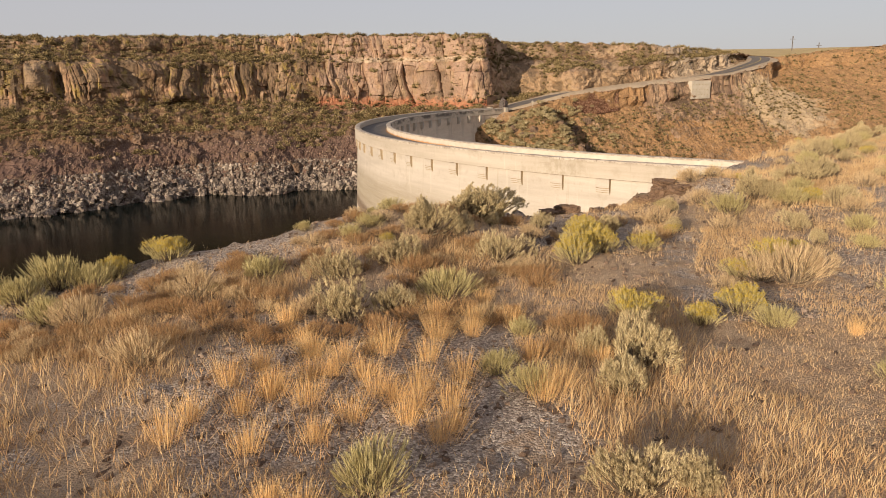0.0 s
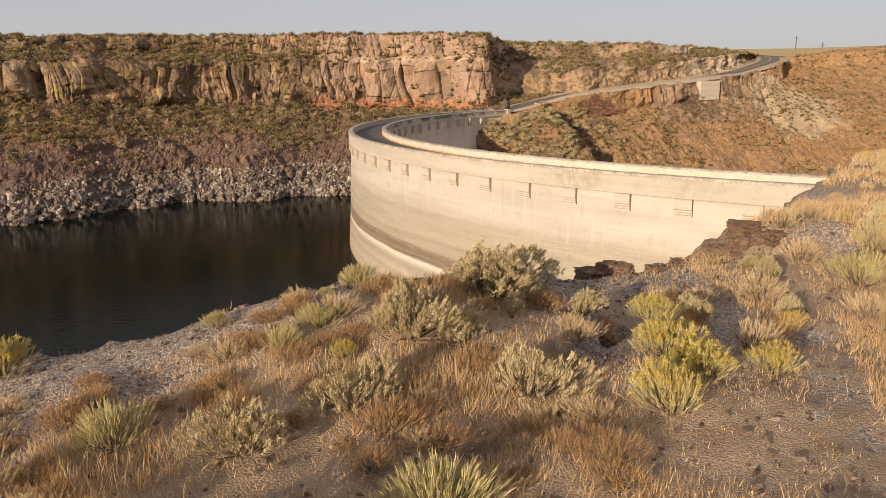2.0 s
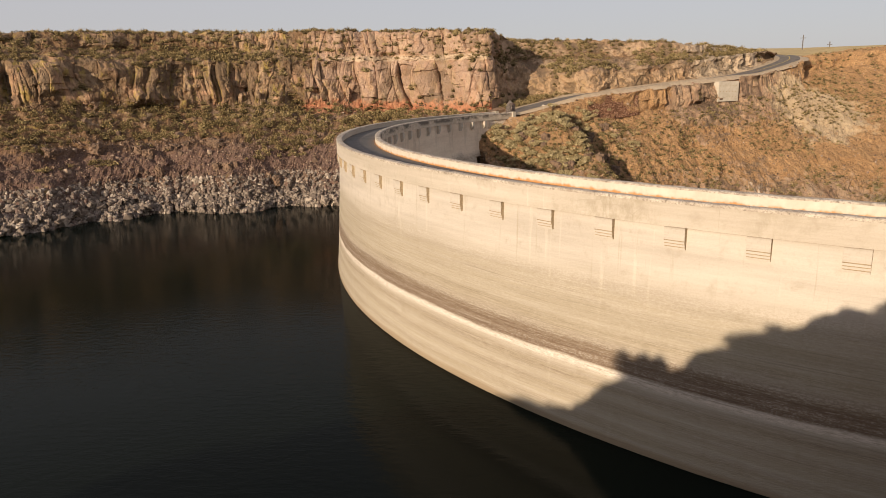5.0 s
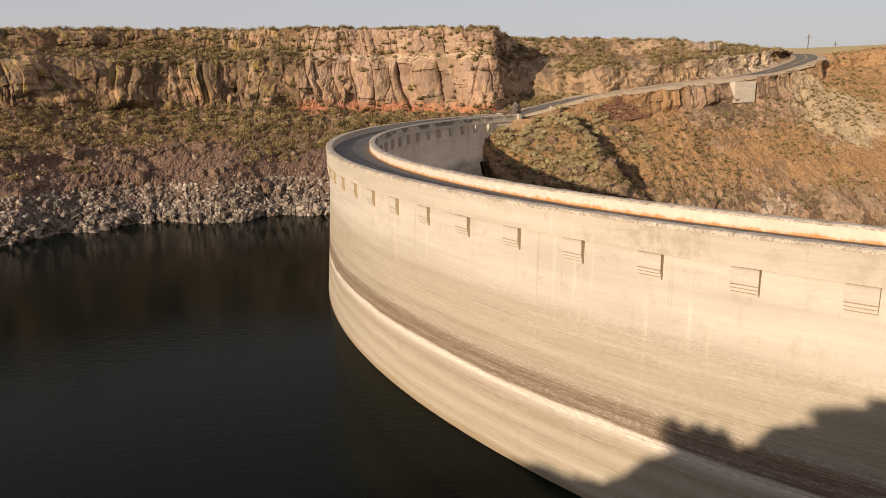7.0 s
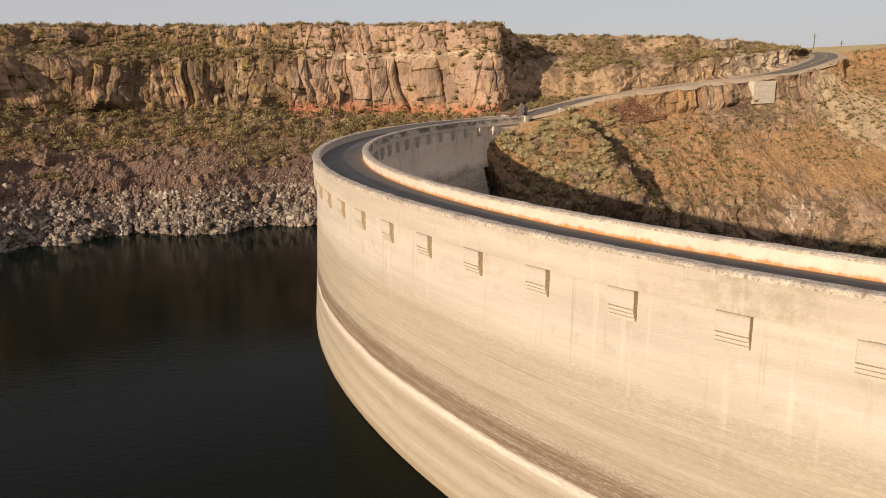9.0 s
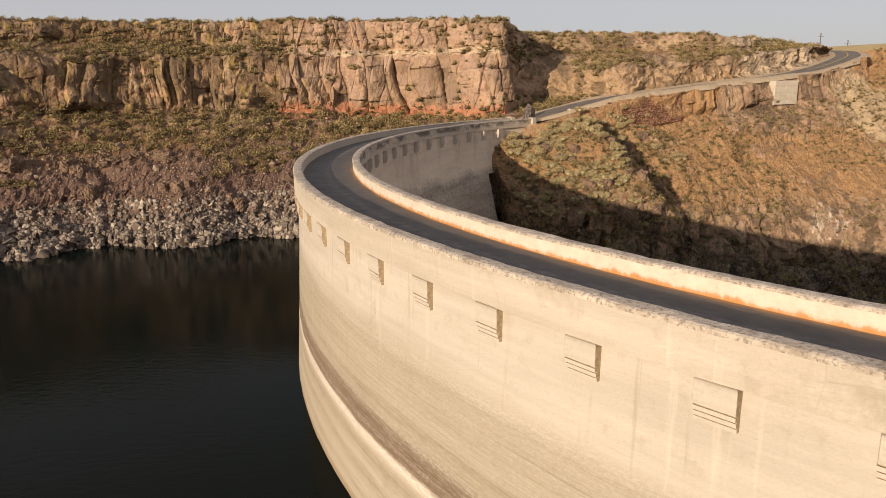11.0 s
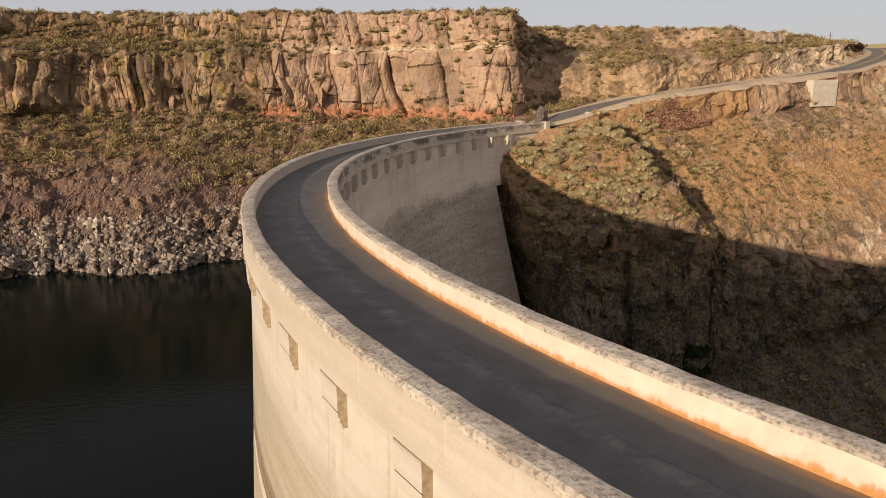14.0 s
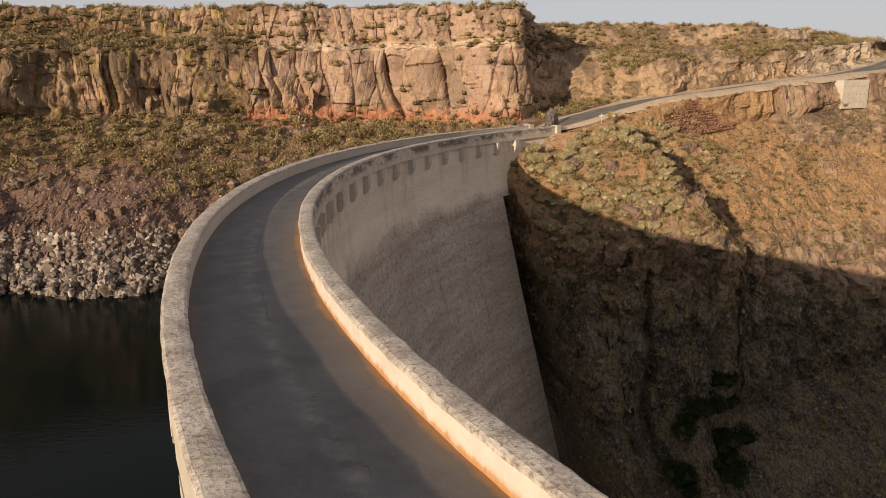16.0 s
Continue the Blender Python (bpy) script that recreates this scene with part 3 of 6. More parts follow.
# ---------------------------------------------------------------- mesh helpers
def mesh_of(name, verts, faces, mat, smooth=False):
    me = bpy.data.meshes.new(name)
    verts = np.asarray(verts, float).reshape(-1, 3)
    me.from_pydata(verts.tolist(), [], faces.tolist() if hasattr(faces, "tolist") else faces)
    me.materials.append(mat)
    if smooth:
        me.polygons.foreach_set("use_smooth", [True] * len(me.polygons))
    me.update()
    return me


def grid_faces(rows, cols, flip=False):
    i = np.arange(rows - 1)[:, None] * cols + np.arange(cols - 1)[None, :]
    f = np.stack([i, i + 1, i + 1 + cols, i + cols], -1).reshape(-1, 4)
    return f[:, ::-1] if flip else f


def set_uv(me, uv):
    layer = me.uv_layers.new(name="UVMap")
    loops = np.empty(len(me.loops), np.int32)
    me.loops.foreach_get("vertex_index", loops)
    layer.data.foreach_set("uv", np.asarray(uv, np.float32)[loops].ravel())


def set_zone(me, rgb, name="zone"):
    a = me.color_attributes.new(name, "FLOAT_COLOR", "POINT")
    rgba = np.ones((len(rgb), 4), np.float32)
    rgba[:, :3] = rgb
    a.data.foreach_set("color", rgba.ravel())


def part(name, me, parent, label=""):
    ob = new(name, me)
    ob.parent = parent
    if label:
        ob["label"] = label
    return ob


def spline(points, n):
    """n points evenly along a smooth line through points (any dimension), by chord length."""
    p = np.asarray(points, float)
    d = np.r_[0, np.cumsum(np.linalg.norm(np.diff(p[:, :2], axis=0), axis=1))]
    return smooth_at(d, p, np.linspace(0, d[-1], n))


def smooth_at(d, p, at):
    """Monotone-ish cubic through p at d."""
    m = np.gradient(p, d, axis=0)
    k = np.clip(np.searchsorted(d, at, side="right") - 1, 0, len(d) - 2)
    h = (d[k + 1] - d[k])[:, None]
    t = ((at - d[k])[:, None]) / h
    return ((2 * t**3 - 3 * t**2 + 1) * p[k] + (t**3 - 2 * t**2 + t) * h * m[k] + (-2 * t**3 + 3 * t**2) * p[k + 1] + (t**3 - t**2) * h * m[k + 1])


# ---------------------------------------------------------------- the dam
CX, CY, R_ROAD_IN, R_ROAD_OUT, R_TOP_IN, R_TOP_OUT = 70.7, 50.3, 77.73, 82.03, 77.10, 82.70
TH0, TH1 = 133.5, 262.0
Z_WATER, Z_ROAD = -16.5, -0.80


def polar(r, th, z):
    return (CX + r * math.cos(radians(th)), CY + r * math.sin(radians(th)), z)


def lathe(name, profile, th0, th1, step, mat, wear=0.0, smooth=False):
    """Sweep a profile of (radius, z) along the arc. UV in metres."""
    ths = np.linspace(th0, th1, max(2, int(abs(th1 - th0) / step) + 1))
    prof = np.asarray(profile, float)
    length = np.radians(ths) * 80.0
    run = np.r_[0, np.cumsum(np.hypot(*np.diff(prof, axis=0).T))]
    R = np.repeat(prof[:, 0][:, None], len(ths), 1)
    Z = np.repeat(prof[:, 1][:, None], len(ths), 1)
    S = np.repeat(length[None, :], len(prof), 0)
    if wear:
        n1 = fbm(S * 1.3, Z * 2 + R, 0, 4, 11)
        R = R + wear * n1
        Z = Z + wear * fbm(S * 1.1 + 40, R * 1.7, Z, 4, 23)
    X, Y = CX + R * np.cos(np.radians(ths))[None, :], CY + R * np.sin(np.radians(ths))[None, :]
    me = mesh_of(name, np.stack([X, Y, Z], -1).reshape(-1, 3), grid_faces(len(prof), len(ths)), mat, smooth)
    set_uv(me, np.stack([S, Z], -1).reshape(-1, 2))
    return me, run


dam = tagged(new("dam"), "curved cream concrete arch dam with a narrow road on its crest", "dam")
face_profile = [(82.40, -1.57)] + [(82.40 + 0.85 * (k / 14.0) ** 1.3, -1.57 - 15.4 * k / 14.0) for k in range(1, 15)] + [(84.0, -26), (85.0, -45)]
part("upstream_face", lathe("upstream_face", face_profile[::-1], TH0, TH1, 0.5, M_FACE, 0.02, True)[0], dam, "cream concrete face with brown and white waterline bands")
down_profile = [(77.35, -1.35), (77.35, -3.0), (77.30, -5.5), (76.6, -9), (75.2, -15), (73.4, -22), (71.0, -31), (68.0, -42), (65.0, -54)]
dp = np.array(down_profile)
fine_z = np.linspace(dp[0, 1], dp[-1, 1], 60)
down_profile = [(float(np.interp(-z, -dp[:, 1], dp[:, 0])), float(z)) for z in fine_z]
upper = [q for q in down_profile if q[1] > -8.5]
lower = [q for q in down_profile if q[1] < -7.5]
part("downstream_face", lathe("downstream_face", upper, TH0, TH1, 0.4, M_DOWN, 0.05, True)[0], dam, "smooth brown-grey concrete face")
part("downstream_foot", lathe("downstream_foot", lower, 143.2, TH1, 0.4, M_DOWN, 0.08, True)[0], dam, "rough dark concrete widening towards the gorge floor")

end = np.array([polar(q[0] + k * (83.0 - q[0]), 143.2, q[1]) for k in (0, 1) for q in lower])
part("end_wall", mesh_of("end_wall", end, grid_faces(2, len(lower)), M_DOWN), dam)


def parapet(name, r_in, r_out, z_low_in, z_low_out, out_is_water, label):
    holder = new(name)
    holder.parent = dam
    holder["label"] = label
    b = 0.05
    if out_is_water:
        outer = [(82.3, z_low_out), (r_out, z_low_out), (r_out, z_low_out * 0.5), (r_out, -b)]
        inner = [(r_in, -b), (r_in, -0.4), (r_in, z_low_in)]
        top = [(r_out + 0.03, -0.20), (r_out + 0.035, -b), (r_out - b, 0.0), (r_out * 0.65 + r_in * 0.35, 0.015), (r_out * 0.35 + r_in * 0.65, 0.015), (r_in + b, 0.0), (r_in - 0.035, -b), (r_in - 0.03, -0.16)]
    else:
        outer = [(r_out, -b), (r_out, -0.5), (r_out, z_low_out), (77.5, z_low_out)]
        inner = [(r_in, z_low_in), (r_in, -0.4), (r_in, -b)]
        top = [(r_in + 0.03, -0.14), (r_in + 0.035, -b), (r_in - b, 0.0), (r_in * 0.65 + r_out * 0.35, 0.015), (r_in * 0.35 + r_out * 0.65, 0.015), (r_out + b, 0.0), (r_out - 0.035, -b), (r_out - 0.03, -0.20)]
    part("outer_side", lathe("outer_side", outer, TH0, TH1, 0.25, M_PARA if out_is_water else M_STAINED, 0.015)[0], holder)
    part("inner_side", lathe("inner_side", inner, TH0, TH1, 0.25, M_PARA if out_is_water else M_RUST, 0.015)[0], holder)
    part("coping", lathe("coping", top, TH0, TH1, 0.12, M_TOP, 0.02)[0], holder, "weathered crumbling grey-brown top")
    return holder


parapet("upstream_parapet", R_ROAD_OUT, R_TOP_OUT, Z_ROAD - 0.1, -1.57, True, "low cream concrete parapet with a worn top")
parapet("downstream_parapet", R_ROAD_IN, 77.10, Z_ROAD - 0.1, -1.35, False, "low cream concrete parapet stained rust-orange at its foot")

ths = np.linspace(TH0, TH1, 400)
rr = np.linspace(R_ROAD_OUT + 0.05, R_ROAD_IN - 0.05, 9)
crown = Z_ROAD + 0.05 * (1 - ((np.linspace(-1, 1, 9)) ** 2))
T, Rg = np.meshgrid(ths, rr)
Zg = np.repeat(crown[:, None], len(ths), 1)
me = mesh_of("road_deck", np.stack([CX + Rg * np.cos(np.radians(T)), CY + Rg * np.sin(np.radians(T)), Zg], -1).reshape(-1, 3), grid_faces(9, len(ths)), M_DECK, True)
set_uv(me, np.stack([np.radians(T) * 80, np.repeat(np.linspace(0, 1, 9)[:, None], len(ths), 1)], -1).reshape(-1, 2))
part("road_deck", me, dam, "dark grey asphalt lane with a dusty tan edge")


def corbel_mesh(width, depth, height, steps, name, mat, dirty_sides=True):
    """A bracket with stepped ledges at its foot; the wall is at y = 0, it comes out towards -y."""
    low = height * 0.42
    line = [(0.3, 0.0), (-depth, 0.0), (-depth, -(height - low))]
    dirty = []
    for k in range(steps):
        d = depth * (0.96 - 0.17 * k)
        z1 = -(height - low) - low * k / steps
        dirty.append(z1)
        line += [(-d * 0.86, z1 - 0.001), (-d * 0.86, z1 - 0.055), (-d, z1 - 0.06), (-d, z1 - low / steps + 0.002)]
    line += [(0.3, line[-1][1])]
    bm = bmesh.new()
    ring = [bm.verts.new((-width / 2, y, z)) for y, z in line]
    face = bm.faces.new(ring)
    out = bmesh.ops.extrude_face_region(bm, geom=[face])
    for v in out["geom"]:
        if isinstance(v, bmesh.types.BMVert):
            v.co.x = width / 2
    bmesh.ops.recalc_face_normals(bm, faces=bm.faces[:])
    bmesh.ops.bevel(bm, geom=[e for e in bm.edges if e.calc_length() > 0.3 and abs(e.verts[0].co.x - e.verts[1].co.x) < 0.01], offset=0.015, segments=1, affect="EDGES")
    me = bpy.data.meshes.new(name)
    bm.to_mesh(me)
    bm.free()
    uv = me.uv_layers.new(name="UVMap")
    for loop in me.loops:
        co = me.vertices[loop.vertex_index].co
        uv.data[loop.index].uv = (co.x + co.y, co.z - 1.6)
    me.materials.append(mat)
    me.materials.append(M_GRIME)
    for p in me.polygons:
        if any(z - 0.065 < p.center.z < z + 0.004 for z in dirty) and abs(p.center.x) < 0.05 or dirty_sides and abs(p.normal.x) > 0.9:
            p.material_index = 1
    return me


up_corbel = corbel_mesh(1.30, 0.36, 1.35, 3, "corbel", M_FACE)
down_corbel = corbel_mesh(0.75, 0.50, 1.5, 3, "corbel", M_PARA, False)
th = 225.5 - 0.45 + 3.3 * 10
while th > TH0 + 3:
    ob = part("corbel", up_corbel, dam)
    ob.matrix_basis = Matrix.Translation(polar(82.36, th, -1.575)) @ pose(0, 0, 0, 0, 0, th + 90)
    ob = part("corbel", down_corbel, dam)
    ob.matrix_basis = Matrix.Translation(polar(77.35, th + 1.2, -1.36)) @ pose(0, 0, 0, 0, 0, th + 1.2 - 90)
    th -= 3.3


# ---------------------------------------------------------------- water
arc = [polar(83.0, th, Z_WATER) for th in np.linspace(TH0, TH1, 60)]
shore = [(60, -60, Z_WATER), (60, -320, Z_WATER), (-420, -320, Z_WATER), (-420, 220, Z_WATER), (0, 220, Z_WATER)]
me = mesh_of("reservoir_water", arc + shore, [tuple(range(len(arc) + len(shore)))], M_WATER)
tagged(new("reservoir_water", me), "still dark brown-green reservoir water", "water", kind="structure")


# ---------------------------------------------------------------- canyon banks
def sweep(stations, rows_per, cols, zones, cliff, seed, name, label, mat, more_cliff=(), more_zone=(), crags=0.0, blocky=(), dense=(), grooves=(), jagged=False, under_road=False):
    """A bank from a table of stations, each a list of (x, y, z) from low to high. Rows between two levels: rows_per.
    zones: for each level (rock, pale, red). cliff: for each band how strongly it is broken into columns.
    more_cliff: (band, first station, last station, value); more_zone: (level, first, last, zone)."""
    st = np.asarray(stations, float)
    ns, nl, _ = st.shape
    mid = st[:, nl // 2, :2]
    d = np.r_[0, np.cumsum(np.linalg.norm(np.diff(mid, axis=0), axis=1))]
    if len(dense):
        run = np.r_[0, np.cumsum(np.diff(d) * np.array(dense))]
        at = np.interp(np.linspace(0, run[-1], cols), run, d)
    else:
        at = np.linspace(0, d[-1], cols)
    levels = [smooth_at(d, st[:, k], at) for k in range(nl)]
    pos = np.interp(at, d, np.arange(ns))
    ZL = np.repeat(np.array(zones, float)[:, None, :], cols, 1)
    CL = np.repeat(np.array(cliff, float)[:, None], cols, 1)

    def inside(a, b):
        return np.clip(np.minimum(pos - a + 0.75, b + 0.75 - pos) * 2, 0, 1)

    for band, a, b, value in more_cliff:
        w = inside(a, b)
        CL[band] = CL[band] * (1 - w) + value * w
    for level, a, b, value in more_zone:
        w = inside(a, b)[:, None]
        ZL[level] = ZL[level] * (1 - w) + np.array(value) * w
    P, Zo, Cl, Bl = [], [], [], []
    block = np.zeros(nl - 1)
    block[:len(blocky)] = blocky
    for k in range(nl - 1):
        m = rows_per[k]
        for j in range(m + (k == nl - 2)):
            t = j / m
            P.append(levels[k] * (1 - t) + levels[k + 1] * t)
            Zo.append(ZL[k] * (1 - t) + ZL[k + 1] * t)
            Bl.append(block[k] * (1 - t) + (block[k + 1] if k + 1 < nl - 1 else 0) * t)
            Cl.append(CL[k] * min(1.0, 4 * t + 0.25, 4 * (1 - t) + 0.25))
    P = np.array(P)
    tangent = np.gradient(levels[nl // 2][:, :2], axis=0)
    tangent /= np.linalg.norm(tangent, axis=1)[:, None]
    out = np.stack([tangent[:, 1], -tangent[:, 0]], -1)
    S = np.repeat(at[None, :], len(P), 0)
    Z = P[..., 2]
    C = np.array(Cl)
    warp = fbm(S * 0.25, Z * 0.2, 0, 3, seed) * 1.2
    big = fbm(S / 22.0, Z / 16.0, 0, 3, seed + 9)
    rough = fbm(P[..., 0] * 0.9, P[..., 1] * 0.9, Z * 0.9, 4, seed + 3)
    crag = np.clip((fbm(S / 11.0, Z / 7.0, 0, 3, seed + 55) - 0.12) * 2.6, 0, 1) * crags
    C = np.maximum(C, crag)
    u, v = S * 0.94 + Z * 0.34 + 0.7 * rough, Z * 0.94 - S * 0.34 + 0.7 * warp
    v1, _, p1 = cells(u / 4.6, v / 7.5, seed)
    v2, _, p2 = cells(u / 1.9, v / 2.9, seed + 5)
    v3, _, p3 = cells(u / 0.75, v / 1.1, seed + 6)
    sharp = 1 - np.abs(fbm(u * 0.35, v * 0.22, 0, 4, seed + 8))
    broken = 1.3 * (v1 - 0.5) + 2.6 * p1 + 0.6 * (v2 - 0.5) + 1.3 * p2 + 0.28 * (v3 - 0.5) + 0.5 * p3 + 0.9 * (sharp - 0.6) + 1.6 * big
    rock, tone = broken, np.clip(0.5 + 2.0 * (0.25 * v1 + 0.45 * v2 + 0.30 * v3 - 0.5), 0, 1)
    buried = np.ones(S.shape)
    if not jagged:
        S2 = S + 2.6 * fbm(S / 9.0, Z / 30.0, 0, 2, seed + 81)
        lean = 1.2 * fbm(S / 8.0, Z / 9.0, 0, 2, seed + 82)
        c1, t1 = columns(S2 + lean, Z, seed, 2.9, 3.6)
        c2, t2 = columns(S2 + lean, Z, seed + 20, 1.05, 1.5, 0.06)
        c3, t3 = columns(S, Z, seed + 40, 1.7, 0.8, 0.1)
        c4, t4 = columns(S2, Z, seed + 60, 2.0, 1.7, 0.2)
        upper = np.clip((Z - 12.6) / 0.5, 0, 1)
        fallen = np.clip((5.6 + 2.2 * fbm(S / 5.0, S * 0, 0, 2, seed + 83) - Z) / 0.9, 0, 1) * (P[..., 0] < -20)
        c5, t5 = columns(S + 0.5 * lean, Z, seed + 90, 3.8, 4.6, 0.22)
        c6, t6 = columns(S, Z, seed + 95, 1.7, 2.1, -0.3)
        massive = np.clip((P[..., 0] + 32) / 3.0, 0, 1)
        c1, c2 = c1 * (1.35 - 0.35 * massive) * (1 - massive) + 1.9 * c5 * massive, c2 * (1 - massive) + 1.5 * c6 * massive
        t1, t2 = t1 * (1 - massive) + t5 * massive, t2 * (1 - massive) + t6 * massive
        wall = (1 - fallen) * (2.3 * c1 + 0.6 * c2) + fallen * (1.9 * c4 + 0.5 * c2 + 0.5)
        face = (1 - upper) * wall + upper * (0.9 * c1 + 1.2 * c3 + 0.3 * c2) + 1.3 * big + 1.2 * fbm(S / 7.0, Z / 9.0, 0, 2, seed + 14) + 0.25 * (sharp - 0.6) + 0.35 * p2
        cut = np.clip((P[..., 0] - 14.5) / 3.0, 0, 1)
        rock = face * (1 - cut) + 0.8 * broken * cut
        tone = tone * cut + (1 - cut) * (0.6 * np.where(fallen > 0.5, t4, t1) + 0.4 * np.where(upper > 0.5, t3, t2))
        tone = np.clip(0.5 + 1.35 * (tone - 0.5), 0, 1)
        loose = np.clip(0.75 + 1.3 * fbm(S / 9.0, Z / 8.0, 0, 3, seed + 84), 0.4, 1.0)
        buried = np.where((P[..., 0] < -30) & (Z > 0), loose, 1.0)
        C = C * buried
    else:
        k1, k2 = columns(S, Z, seed + 7, 1.7, 2.6, 0.05)
        k3, _ = columns(S, Z, seed + 17, 0.8, 1.1)
        knob = np.clip((P[..., 0] - 46) / 2, 0, 1) * np.clip((90 - P[..., 0]) / 3, 0, 1) * np.clip((Z + 3.5) / 1.0, 0, 1) * (1 - np.exp(-(((P[..., 0] - 72) / 5.0) ** 4)))
        rock, tone = rock * (1 - knob) + knob * (1.9 * k1 + 0.5 * k3 + big), tone * (1 - knob) + knob * k2
    push = C * rock + 0.12 * rough
    calm = np.where((P[..., 0] > 13.8) & (P[..., 0] < 27) & (Z < 2.8) & (Z > -6), 0.04, 1.0)
    B = np.array(Bl)[:, None]
    va, ea, pa = cells(S / 2.4 + warp, Z / 1.9 + 0.3 * warp, seed + 71)
    vb, eb, pb = cells(S / 0.95, Z / 0.8, seed + 72)
    push = push + B * (2.3 * (va - 0.5) + 2.2 * pa + 0.9 * (vb - 0.5) + 0.9 * pb - 0.8 * np.exp(-ea * 8) - 0.35 * np.exp(-eb * 8))
    for gx0, z0, z1, width, depth in grooves:
        inner = np.clip(np.minimum(Z - z0, z1 - Z) / 2.0, 0, 1)
        push = push - depth * inner * np.exp(-(((P[..., 0] - gx0 + 0.5 * warp) / width) ** 2))
    lumps = fbm(P[..., 0] * 0.18, P[..., 1] * 0.18, Z * 0.3, 5, seed + 7)
    push = (push + (1 - C) * 1.5 * lumps) * calm
    P[..., 0] += out[:, 0] * push
    P[..., 1] += out[:, 1] * push
    P[..., 2] += calm * (1 - C) * (0.35 * rough + 0.35 * fbm(P[..., 0] * 0.5, P[..., 1] * 0.5, 0, 3, seed + 31))
    if under_road:
        near, level = np.full(S.shape, 99.0), np.zeros(S.shape)
        for q in ROAD[::2]:
            gap = np.hypot(P[..., 0] - q[0], P[..., 1] - q[1])
            level = np.where(gap < near, q[2], level)
            near = np.minimum(near, gap)
        P[..., 2] = np.where((near < np.where(P[..., 0] < 26, 4.4, 3.0)) & (P[..., 2] < level + 1.6), np.minimum(P[..., 2], level - 0.45), P[..., 2])
    me = mesh_of(name, P.reshape(-1, 3), grid_faces(len(P), cols), mat)
    zone = np.array(Zo)
    zone[..., 0] *= 0.4 + 0.6 * buried
    zone[..., 0] = np.maximum(zone[..., 0], np.clip(crag * 1.6, 0, 1))
    set_zone(me, zone.reshape(-1, 3))
    set_zone(me, np.repeat(tone.reshape(-1, 1), 3, 1), "facet")
    ob = tagged(new(name, me), label, "canyon bank", kind="structure")
    return ob, P, C


ROAD = spline([(15.5, 108.0, -0.74), (18.5, 111.0, -0.1), (22, 113.5, 0.7), (27, 116.5, 1.7), (36, 121, 3.1), (47, 126, 4.1), (58, 131, 5.2), (70, 136, 6.2), (84, 143.5, 7.8), (97, 153.5, 10.3), (102.5, 160.5, 11.4), (106, 168, 12.4), (107.6, 175, 13.0), (107.2, 182, 13.4), (104, 190, 13.7), (97, 200, 14.0), (84, 212, 14.2)], 200)
BEND = int(np.argmax(ROAD[:, 0])) + 1


def road_side(x, offset, dz):
    """The place beside the road where its middle passes x."""
    k = int(np.argmin(np.abs(ROAD[:BEND, 0] - x)))
    t = ROAD[min(k + 1, len(ROAD) - 1), :2] - ROAD[max(k - 1, 0), :2]
    t = t / np.linalg.norm(t)
    return (ROAD[k, 0] - t[1] * offset, ROAD[k, 1] + t[0] * offset, ROAD[k, 2] + dz)


